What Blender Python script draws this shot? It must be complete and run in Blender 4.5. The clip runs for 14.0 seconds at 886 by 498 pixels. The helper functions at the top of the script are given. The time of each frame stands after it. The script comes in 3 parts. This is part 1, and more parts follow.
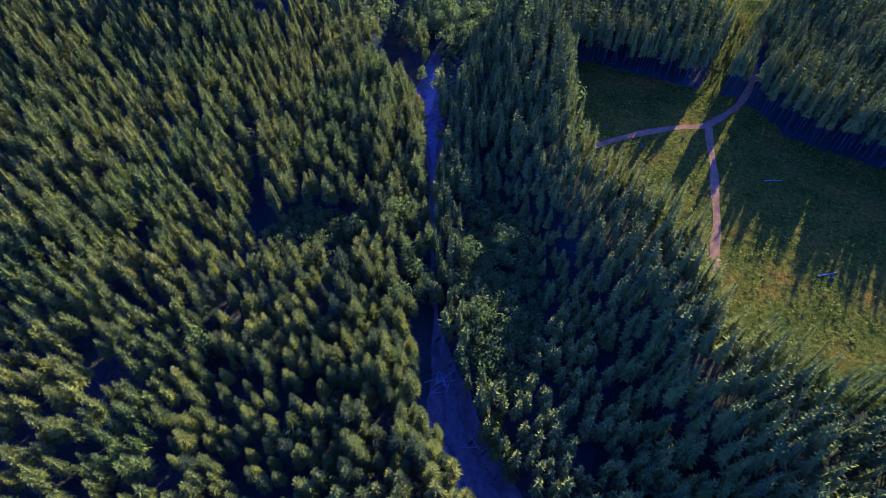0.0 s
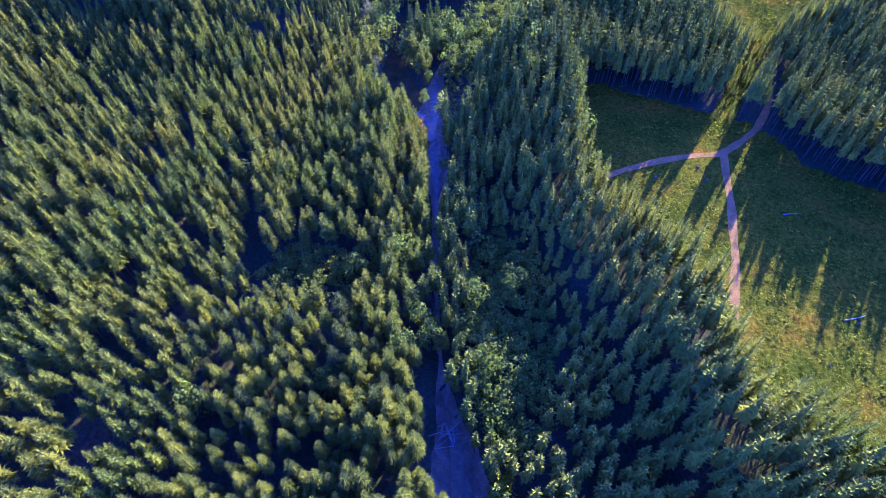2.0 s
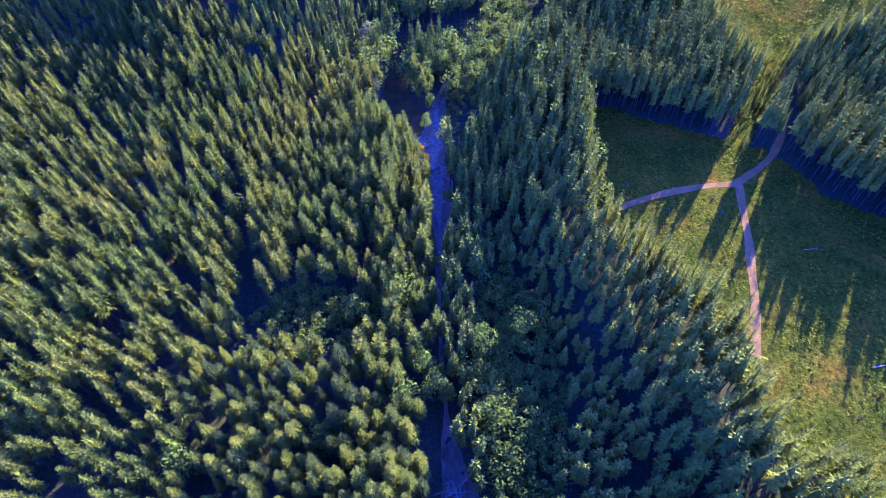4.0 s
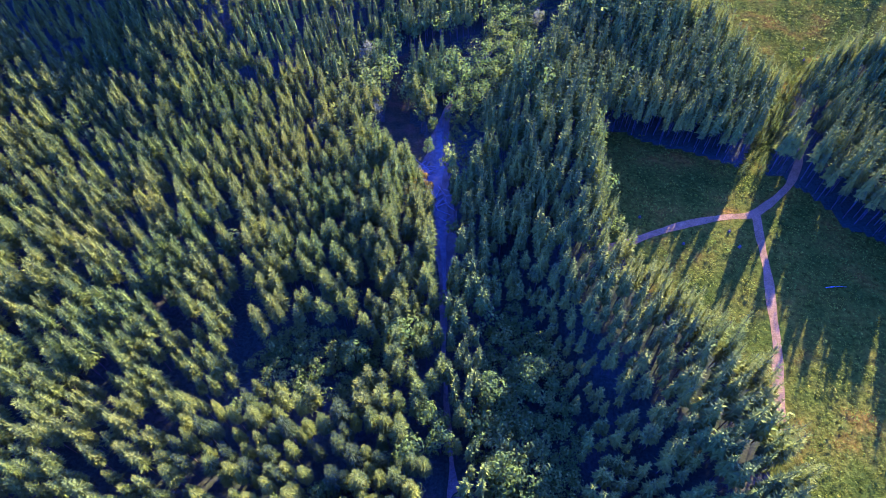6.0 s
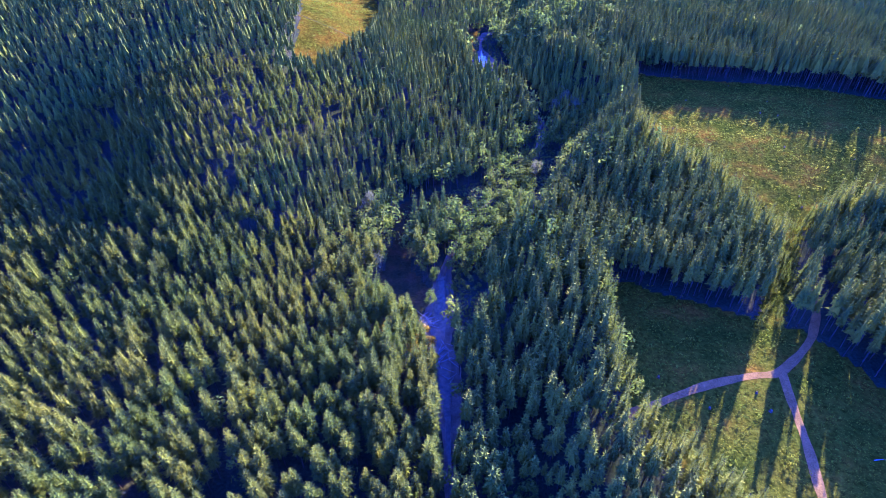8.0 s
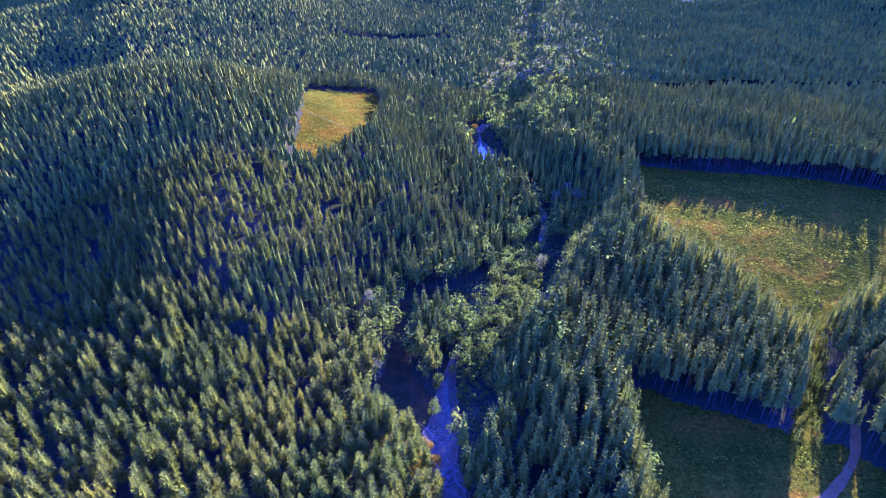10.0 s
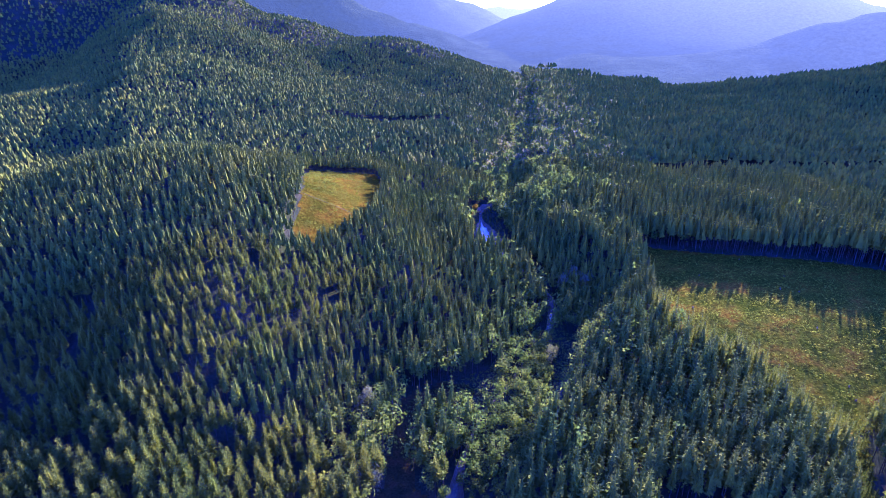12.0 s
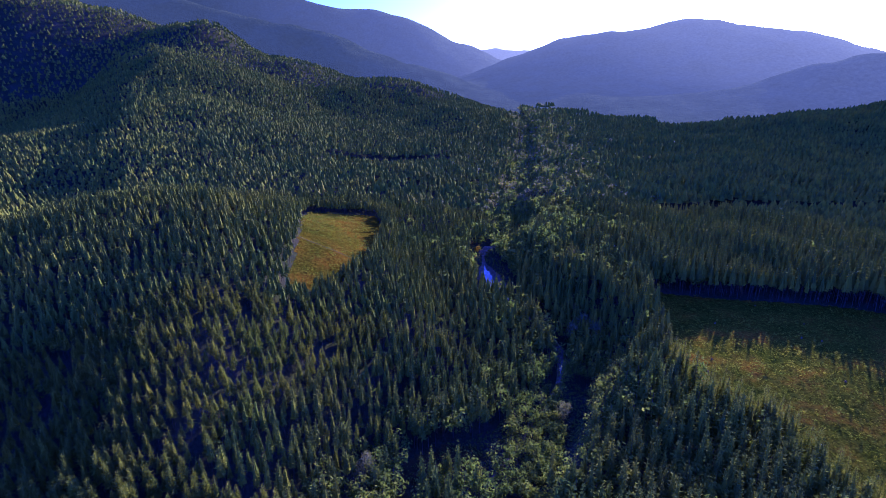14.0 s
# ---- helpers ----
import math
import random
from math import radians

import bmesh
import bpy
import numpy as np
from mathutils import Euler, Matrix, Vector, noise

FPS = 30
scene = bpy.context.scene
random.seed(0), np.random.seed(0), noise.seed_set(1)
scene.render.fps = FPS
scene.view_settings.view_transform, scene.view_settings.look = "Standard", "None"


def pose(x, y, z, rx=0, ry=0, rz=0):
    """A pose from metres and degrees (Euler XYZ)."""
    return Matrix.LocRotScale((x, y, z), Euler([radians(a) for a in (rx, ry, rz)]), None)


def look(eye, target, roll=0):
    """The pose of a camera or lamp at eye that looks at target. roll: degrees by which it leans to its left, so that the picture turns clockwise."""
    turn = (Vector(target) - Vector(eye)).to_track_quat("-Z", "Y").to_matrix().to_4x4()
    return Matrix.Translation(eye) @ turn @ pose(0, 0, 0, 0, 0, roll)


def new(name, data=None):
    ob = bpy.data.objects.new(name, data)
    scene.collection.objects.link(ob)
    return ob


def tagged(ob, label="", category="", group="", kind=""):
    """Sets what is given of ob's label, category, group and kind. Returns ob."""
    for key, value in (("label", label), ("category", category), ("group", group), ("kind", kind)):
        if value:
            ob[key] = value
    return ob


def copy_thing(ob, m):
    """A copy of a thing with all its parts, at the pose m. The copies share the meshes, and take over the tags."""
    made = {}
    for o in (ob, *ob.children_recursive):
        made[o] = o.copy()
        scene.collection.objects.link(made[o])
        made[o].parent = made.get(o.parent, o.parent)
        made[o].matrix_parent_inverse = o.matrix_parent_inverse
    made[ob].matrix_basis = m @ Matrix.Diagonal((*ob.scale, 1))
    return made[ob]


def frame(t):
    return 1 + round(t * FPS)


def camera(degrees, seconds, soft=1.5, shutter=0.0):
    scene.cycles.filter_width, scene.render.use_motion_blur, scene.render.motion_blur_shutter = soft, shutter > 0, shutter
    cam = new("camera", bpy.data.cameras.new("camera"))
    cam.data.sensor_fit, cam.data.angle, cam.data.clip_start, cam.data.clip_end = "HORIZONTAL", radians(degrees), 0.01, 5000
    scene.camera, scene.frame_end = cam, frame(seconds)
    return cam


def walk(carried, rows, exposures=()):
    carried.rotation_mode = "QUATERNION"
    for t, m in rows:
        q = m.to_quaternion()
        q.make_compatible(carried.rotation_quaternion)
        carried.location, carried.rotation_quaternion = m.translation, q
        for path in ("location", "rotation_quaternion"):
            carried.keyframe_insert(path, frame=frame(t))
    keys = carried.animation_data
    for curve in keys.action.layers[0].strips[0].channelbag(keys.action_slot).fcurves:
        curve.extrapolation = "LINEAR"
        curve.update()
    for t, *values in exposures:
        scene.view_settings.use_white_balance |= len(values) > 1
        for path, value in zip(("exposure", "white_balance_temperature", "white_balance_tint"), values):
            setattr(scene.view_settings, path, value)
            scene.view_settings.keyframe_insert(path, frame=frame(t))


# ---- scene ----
cam = camera(77.6, 14.0, 0.5)
METRES, EYE, TILT, LEAN, TURN = 100.0, 144.2, -51.0, 0.0, 0.0
ROWS = [
    (0.0, 0.0, 0.0, 0.0, 0.0, 0.0, -0.0),
    (0.5, -0.0019, 0.0223, 0.0313, 0.07, -0.03, -0.0),
    (1.0, -0.0065, 0.0441, 0.0605, 0.02, 0.01, -0.01),
    (1.5, -0.0107, 0.0659, 0.0907, -0.02, 0.02, 0.02),
    (2.0, -0.0145, 0.0875, 0.12, -0.03, 0.02, 0.05),
    (2.5, -0.0191, 0.1089, 0.1489, -0.08, 0.05, 0.09),
    (3.0, -0.0238, 0.1298, 0.1775, -0.14, 0.07, 0.15),
    (5.5, -0.0415, 0.2308, 0.3193, -0.21, 0.18, 0.28),
    (6.0, -0.0441, 0.2509, 0.3469, -0.16, 0.21, 0.31),
    (6.5, -0.0482, 0.2726, 0.3822, -0.2, 3.01, 0.35),
    (7.0, -0.0549, 0.2931, 0.4088, -0.35, 7.53, 0.43),
    (7.5, -0.0616, 0.3134, 0.4363, -0.46, 10.59, 0.52),
    (8.0, -0.0656, 0.3346, 0.4649, -0.5, 12.92, 0.59),
    (8.5, -0.0726, 0.3553, 0.4935, -0.6, 15.22, 0.67),
    (11.0, -0.0997, 0.4576, 0.633, -0.85, 24.26, 0.99),
    (11.5, -0.1063, 0.4778, 0.6624, -0.91, 25.98, 1.03),
    (12.0, -0.1135, 0.4989, 0.6907, -0.96, 28.52, 1.17),
    (12.5, -0.1206, 0.5204, 0.7189, -0.99, 31.17, 1.2),
    (13.0, -0.1242, 0.5415, 0.7443, -1.01, 32.21, 1.25),
    (13.5, -0.1295, 0.5619, 0.7725, -1.03, 32.22, 1.29),
    (14.0, -0.133, 0.5819, 0.8009, -1.04, 32.25, 1.36),
]

# seconds, stops, kelvin, tint
EXPOSURES = [(0.0, 2.7, 4450, 42), (1.0, 3.4, 4450, 42), (1.6, 3.65, 4450, 42), (3.0, 3.7, 4420, 44), (7.0, 3.8, 4400, 48), (8.5, 3.8, 4360, 53), (11.0, 3.65, 4420, 58),
             (12.0, 3.45, 4420, 58), (12.6, 3.15, 4420, 58), (13.4, 2.5, 4420, 58), (14.0, 2.2, 4420, 58)]
walk(cam, [(t, pose(0, -0.5, EYE, TILT, LEAN, TURN) @ pose(METRES * x, METRES * y, METRES * z, 90 + pitch, roll, yaw)) for t, x, y, z, yaw, pitch, roll in ROWS], EXPOSURES)

# ---- light: low sun ahead and to the right, clear sky ----
SUN_AZ, SUN_EL = 33.4, 15.1
world = bpy.data.worlds.new("sky")
scene.world = world
world.use_nodes = True
wn = world.node_tree.nodes
sky = wn.new("ShaderNodeTexSky")
sky.sky_type, sky.sun_disc = "NISHITA", False
sky.sun_elevation, sky.sun_rotation = radians(SUN_EL), radians(SUN_AZ)
sky.air_density, sky.dust_density, sky.ozone_density = 1.0, 2.0, 3.0
wn["Background"].inputs["Strength"].default_value = 0.057
clear_blue = wn.new("ShaderNodeMix")
clear_blue.data_type, clear_blue.blend_type = "RGBA", "MULTIPLY"
clear_blue.inputs[0].default_value, clear_blue.inputs[7].default_value = 1.0, (0.64, 0.86, 3.3, 1)
world.node_tree.links.new(sky.outputs[0], clear_blue.inputs[6])
world.node_tree.links.new(clear_blue.outputs[2], wn["Background"].inputs["Color"])
sun_way = Vector((math.sin(radians(SUN_AZ)) * math.cos(radians(SUN_EL)), math.cos(radians(SUN_AZ)) * math.cos(radians(SUN_EL)), math.sin(radians(SUN_EL))))
sun = new("sun", bpy.data.lights.new("sun", "SUN"))
sun.data.energy, sun.data.angle, sun.data.color = 5.0, radians(0.5), (1.0, 0.77, 0.23)
sun.matrix_world = look(sun_way * 1000, (0, 0, 0))

RNG = np.random.default_rng(7)


# ---- materials ----
def material(name, rough=0.9):
    m = bpy.data.materials.new(name)
    m.use_nodes = True
    b = m.node_tree.nodes["Principled BSDF"]
    b.inputs["Roughness"].default_value = rough
    b.inputs["Specular IOR Level"].default_value = 0.06
    return m, m.node_tree.nodes, m.node_tree.links, b


def ramp(nodes, stops):
    r = nodes.new("ShaderNodeValToRGB")
    while len(r.color_ramp.elements) < len(stops):
        r.color_ramp.elements.new(0.5)
    for e, (p, c) in zip(r.color_ramp.elements, stops):
        e.position, e.color = p, (*c, 1)
    return r


def noise_node(nodes, links, scale, detail=3.0, space="Object", rough=0.55):
    co = nodes.new("ShaderNodeTexCoord")
    n = nodes.new("ShaderNodeTexNoise")
    n.inputs["Scale"].default_value, n.inputs["Detail"].default_value, n.inputs["Roughness"].default_value = scale, detail, rough
    links.new(co.outputs[space], n.inputs["Vector"])
    return n


def mixed(nodes, links, a, b, fac, mode="MIX"):
    m = nodes.new("ShaderNodeMix")
    m.data_type, m.blend_type = "RGBA", mode
    for sock, v in ((m.inputs[0], fac), (m.inputs[6], a), (m.inputs[7], b)):
        if hasattr(v, "is_linked"):
            links.new(v, sock)
        elif isinstance(v, tuple):
            sock.default_value = (*v, 1)
        else:
            sock.default_value = v
    return m.outputs[2]


def foliage(name, dark, mid, light, through_light=0.38, stand=0.03, patch=0.17, by_object=False, gaps=0.0, shut=0.455):
    """Leaves or needles: tint by stand, by tree and by twig; some light passes through them."""
    m, n, l, b = material(name, 0.8)
    b.inputs["Specular IOR Level"].default_value = 0.01
    big, small = noise_node(n, l, stand, 2.0), noise_node(n, l, patch, 2.0)
    geo = n.new("ShaderNodeNewGeometry")
    add = n.new("ShaderNodeMath")
    add.operation = "ADD"
    one, two = n.new("ShaderNodeMath"), n.new("ShaderNodeMath")
    one.operation = two.operation = "MULTIPLY"
    if by_object:
        info = n.new("ShaderNodeObjectInfo")
        l.new(info.outputs["Random"], one.inputs[0])
    else:
        l.new(small.outputs["Fac"], one.inputs[0])
    one.inputs[1].default_value = 0.75
    l.new(geo.outputs["Random Per Island"], two.inputs[0])
    two.inputs[1].default_value = 0.25
    l.new(one.outputs[0], add.inputs[0])
    l.new(two.outputs[0], add.inputs[1])
    r = ramp(n, [(0.15, dark), (0.5, mid), (0.85, light)])
    l.new(add.outputs[0], r.inputs[0])
    tint = ramp(n, [(0.35, (0.75, 0.86, 0.85)), (0.65, (1.15, 1.05, 0.9))])
    l.new(big.outputs["Fac"], tint.inputs[0])
    col = mixed(n, l, r.outputs[0], tint.outputs[0], 1.0, "MULTIPLY")
    l.new(col, b.inputs["Base Color"])
    tr = n.new("ShaderNodeBsdfTranslucent")
    l.new(col, tr.inputs["Color"])
    ms = n.new("ShaderNodeMixShader")
    ms.inputs[0].default_value = through_light
    out = n["Material Output"]
    l.new(b.outputs[0], ms.inputs[1])
    l.new(tr.outputs[0], ms.inputs[2])
    if gaps:
        # the sprays of needles do not close: fine gaps between them
        fine = noise_node(n, l, gaps, 2.0, rough=0.6)
        cutoff = ramp(n, [(shut, (0, 0, 0)), (shut + 0.02, (1, 1, 1))])
        clear, feathery = n.new("ShaderNodeBsdfTransparent"), n.new("ShaderNodeMixShader")
        l.new(fine.outputs["Fac"], cutoff.inputs[0])
        l.new(cutoff.outputs[0], feathery.inputs[0])
        l.new(clear.outputs[0], feathery.inputs[1])
        l.new(ms.outputs[0], feathery.inputs[2])
        l.new(feathery.outputs[0], out.inputs["Surface"])
    else:
        l.new(ms.outputs[0], out.inputs["Surface"])
    return m


def earth(name, colours, scale, fine, bump=0.4, rough=0.95, low=0.55, high=1.3):
    m, n, l, b = material(name, rough)
    b.inputs["Specular IOR Level"].default_value = 0.0
    a, f = noise_node(n, l, scale, 5.0), noise_node(n, l, fine, 4.0, rough=0.7)
    r = ramp(n, [(0.3 + 0.4 * i / (len(colours) - 1), c) for i, c in enumerate(colours)])
    l.new(a.outputs["Fac"], r.inputs[0])
    g = ramp(n, [(0.3, (low, low, low)), (0.7, (high, high, high))])
    l.new(f.outputs["Fac"], g.inputs[0])
    l.new(mixed(n, l, r.outputs[0], g.outputs[0], 1.0, "MULTIPLY"), b.inputs["Base Color"])
    bp = n.new("ShaderNodeBump")
    bp.inputs["Strength"].default_value, bp.inputs["Distance"].default_value = bump, 0.5
    l.new(f.outputs["Fac"], bp.inputs["Height"])
    l.new(bp.outputs[0], b.inputs["Normal"])
    return m


NEEDLES = foliage("conifer_needles", (0.040, 0.055, 0.018), (0.106, 0.126, 0.019), (0.176, 0.184, 0.021), 0.40, gaps=3.6)
NEEDLES_CLOSE = foliage("conifer_needles_close", (0.040, 0.055, 0.018), (0.106, 0.126, 0.019), (0.176, 0.184, 0.021), 0.17, gaps=3.6, shut=0.37)
NEEDLES_FAR = foliage("conifer_needles_far", (0.040, 0.055, 0.018), (0.106, 0.126, 0.019), (0.176, 0.184, 0.021), 0.20)
NEEDLES_TREE = foliage("conifer_needles_single", (0.040, 0.055, 0.018), (0.106, 0.126, 0.019), (0.176, 0.184, 0.021), 0.40, by_object=True, gaps=62.0)
LEAVES = foliage("broad_leaves", (0.046, 0.072, 0.014), (0.10, 0.138, 0.022), (0.20, 0.215, 0.04), 0.45)
SCRUB = foliage("scrub_leaves", (0.048, 0.076, 0.010), (0.118, 0.142, 0.014), (0.23, 0.195, 0.022), 0.45, 0.06, 0.4)
PALE_LEAVES = foliage("pale_leaves", (0.075, 0.085, 0.040), (0.13, 0.135, 0.060), (0.20, 0.19, 0.085), 0.40)
AUTUMN = foliage("yellowing_leaves", (0.10, 0.085, 0.012), (0.24, 0.16, 0.018), (0.34, 0.16, 0.02), 0.45)
BARK = earth("bark", [(0.042, 0.034, 0.027), (0.085, 0.070, 0.056)], 0.8, 5.0)
DEADWOOD = earth("bleached_wood", [(0.18, 0.155, 0.12), (0.31, 0.275, 0.225)], 0.9, 6.0)
STUMP_WOOD = earth("weathered_stump", [(0.06, 0.05, 0.034), (0.13, 0.105, 0.07)], 0.9, 6.0)
GROUND = earth("forest_floor", [(0.020, 0.026, 0.014), (0.030, 0.036, 0.018), (0.045, 0.042, 0.026)], 0.06, 1.1)
FIELD = earth("cut_over_ground", [(0.030, 0.042, 0.004), (0.048, 0.058, 0.005), (0.068, 0.066, 0.006), (0.12, 0.070, 0.008)], 0.07, 0.75, 1.0, low=0.30, high=1.25)
SILT = earth("silt_bank", [(0.022, 0.025, 0.010), (0.038, 0.034, 0.012), (0.060, 0.040, 0.016)], 0.2, 1.5)
SLASH = earth("dry_slash", [(0.030, 0.034, 0.003), (0.056, 0.045, 0.004), (0.095, 0.052, 0.005)], 0.05, 0.7, 1.0, low=0.25, high=1.3)
DIRT = earth("dirt_road", [(0.11, 0.068, 0.022), (0.18, 0.108, 0.036)], 0.35, 2.5, 0.2)
GRAVEL = earth("river_gravel", [(0.075, 0.060, 0.036), (0.16, 0.130, 0.080)], 0.25, 2.2, 0.5)


def river_water():
    m, n, l, b = material("river_water", 0.2)
    f, a = noise_node(n, l, 1.4, 3.0), noise_node(n, l, 0.7, 6.0, rough=0.7)
    r = ramp(n, [(0.3, (0.035, 0.030, 0.016)), (0.7, (0.13, 0.102, 0.05))])
    l.new(a.outputs["Fac"], r.inputs[0])
    l.new(r.outputs[0], b.inputs["Base Color"])
    b.inputs["Specular IOR Level"].default_value = 0.12
    bp = n.new("ShaderNodeBump")
    bp.inputs["Strength"].default_value, bp.inputs["Distance"].default_value = 0.25, 0.15
    l.new(f.outputs["Fac"], bp.inputs["Height"])
    l.new(bp.outputs[0], b.inputs["Normal"])
    return m


WATER = river_water()


def far_slopes():
    """Wooded mountains kilometres off, a backdrop: blue haze painted as emission, stronger with distance and to the
    right.
    """
    m, n, l, b = material("far_slopes_painted_haze", 1.0)
    a, trees = noise_node(n, l, 0.012, 6.0, rough=0.7), noise_node(n, l, 0.11, 3.0, rough=0.7)
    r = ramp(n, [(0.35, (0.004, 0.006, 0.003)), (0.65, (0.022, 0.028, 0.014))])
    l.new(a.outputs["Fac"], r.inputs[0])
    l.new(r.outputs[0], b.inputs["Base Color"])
    b.inputs["Specular IOR Level"].default_value = 0.0
    bp = n.new("ShaderNodeBump")
    bp.inputs["Strength"].default_value, bp.inputs["Distance"].default_value = 0.8, 9.0
    l.new(trees.outputs["Fac"], bp.inputs["Height"])
    l.new(bp.outputs[0], b.inputs["Normal"])
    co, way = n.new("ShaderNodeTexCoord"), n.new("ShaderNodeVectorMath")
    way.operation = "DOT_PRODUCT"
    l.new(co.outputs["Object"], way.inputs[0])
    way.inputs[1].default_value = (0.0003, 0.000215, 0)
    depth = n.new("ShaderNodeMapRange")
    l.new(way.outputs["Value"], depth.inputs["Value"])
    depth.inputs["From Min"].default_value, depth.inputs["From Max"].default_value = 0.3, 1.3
    # painted haze: its blue is put into the glow, from near to far
    haze_glow = ramp(n, [(0.0, (0.012, 0.016, 0.018)), (0.27, (0.026, 0.031, 0.036)), (0.5, (0.058, 0.063, 0.062)), (0.85, (0.095, 0.10, 0.092))])
    l.new(depth.outputs[0], haze_glow.inputs[0])
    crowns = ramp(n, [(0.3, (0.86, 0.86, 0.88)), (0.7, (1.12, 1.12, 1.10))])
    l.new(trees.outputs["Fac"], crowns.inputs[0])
    l.new(mixed(n, l, haze_glow.outputs[0], crowns.outputs[0], 1.0, "MULTIPLY"), b.inputs["Emission Color"])
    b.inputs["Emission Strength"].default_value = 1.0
    return m


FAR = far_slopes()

# ---- the lie of the land ----
RIVER = np.array([(60, -300), (30, -60), (16, 20), (10, 40), (3.4, 54), (1.0, 68), (-1.5, 82), (-2.5, 98), (-4, 125), (-3, 155), (-4, 170), (-7.5, 188),
                  (-5, 208), (-4, 219), (-1, 234), (4, 248), (10, 261.5), (19.5, 274), (32, 294), (47, 318), (53, 350), (41, 395), (29, 430), (27, 462), (30, 494), (44, 516), (50, 590),
                  (75, 680), (110, 860), (180, 1500), (330, 4600)], float)


def smooth_line(pts, step):
    """Points every few metres along a rounded line."""
    out = []
    for i in range(len(pts) - 1):
        p0, p1, p2, p3 = pts[max(i - 1, 0)], pts[i], pts[i + 1], pts[min(i + 2, len(pts) - 1)]
        k = max(2, int(np.hypot(*(p2 - p1)) / step))
        s = np.linspace(0, 1, k, endpoint=False)[:, None]
        out.append(0.5 * (2 * p1 + (p2 - p0) * s + (2 * p0 - 5 * p1 + 4 * p2 - p3) * s ** 2 + (3 * p1 - p0 - 3 * p2 + p3) * s ** 3))
    return np.vstack(out + [pts[-1:]])


RIVER_LINE = smooth_line(RIVER, 1.5)


def river_x(y):
    return np.interp(y, RIVER_LINE[:, 1], RIVER_LINE[:, 0])


def fall(y):
    """The level of the valley floor before the river rises in it."""
    return 0.2 + 0.0 * np.asarray(y, float)


def river_rise(y):
    y = np.asarray(y, float)
    return np.where(y < 450, 0.032 * (y - 68), 12.2 + 0.010 * (y - 450))


def river_z(y):
    return river_rise(y) + fall(y)


def river_half(y):
    return np.maximum(0.45, 3.4 + 0.8 * np.sin(y * 0.045 + 0.5) - 2.7 * np.exp(-((y - 126) / 38) ** 4) + 2.3 * np.exp(-((y - 46) / 26) ** 2) - 1.3 * np.exp(-((y - 84) / 20) ** 2) + 1.2 * np.exp(-((y - 200) / 25) ** 2) - 3.9 * np.exp(-((y - 284) / 56) ** 2) - 2.6 * rise(y, 452, 466) * (1 - rise(y, 484, 490)) - 3.0 * rise(y, 505, 520) + 2.2 * np.exp(-((y - 432) / 16) ** 2) - 1.6 * np.exp(-((y - 385) / 22) ** 4))


def rise(v, a, b):
    s = np.clip((v - a) / (b - a), 0, 1)
    return s * s * (3 - 2 * s)


def hump(x, y, cx, cy, su, sv, turn=0.0):
    c, s = math.cos(radians(turn)), math.sin(radians(turn))
    u, v = (x - cx) * c + (y - cy) * s, -(x - cx) * s + (y - cy) * c
    return np.exp(-0.5 * ((u / su) ** 2 + (v / sv) ** 2))


def ridge(x, y, crest, right, left):
    """A crest line of (x, y, height): the slopes on its right and left sides are that wide."""
    best = np.zeros(np.shape(x))
    for (x0, y0, h0), (x1, y1, h1) in zip(crest[:-1], crest[1:]):
        ex, ey = x1 - x0, y1 - y0
        s = np.clip(((x - x0) * ex + (y - y0) * ey) / (ex * ex + ey * ey), 0, 1)
        dx, dy = x - x0 - s * ex, y - y0 - s * ey
        side = np.where(dx * ey - dy * ex > 0, right, left) * (0.75 + 0.25 * np.minimum(h0, h1) / max(h0, h1))
        best = np.maximum(best, (h0 + (h1 - h0) * s) * (1 - rise(np.hypot(dx, dy), 0, side)))
    return best


# crests, from the valley upwards: the spur across the left, its steep shoulder, and a low ridge on the right
SPUR = ((66, 1142, 0), (-55, 1294, 40), (-206, 1380, 90), (-434, 1409, 130), (-560, 1405, 182), (-692, 1410, 208), (-852, 1410, 240), (-1250, 1500, 330))
SHOULDER = ((-300, 655, 6), (-352, 740, 24), (-430, 930, 62), (-505, 1180, 125), (-560, 1405, 182))
LOW_RIDGE = ((380, 800, 0), (456, 863, 3), (526, 877, 8), (595, 889, 20), (657, 903, 36), (765, 873, 70), (1000, 850, 130))


def roll(x, y):
    return np.sin(x * 0.021 + 1.3 * np.sin(y * 0.013)) * np.cos(y * 0.017 + 0.8 * np.sin(x * 0.011))


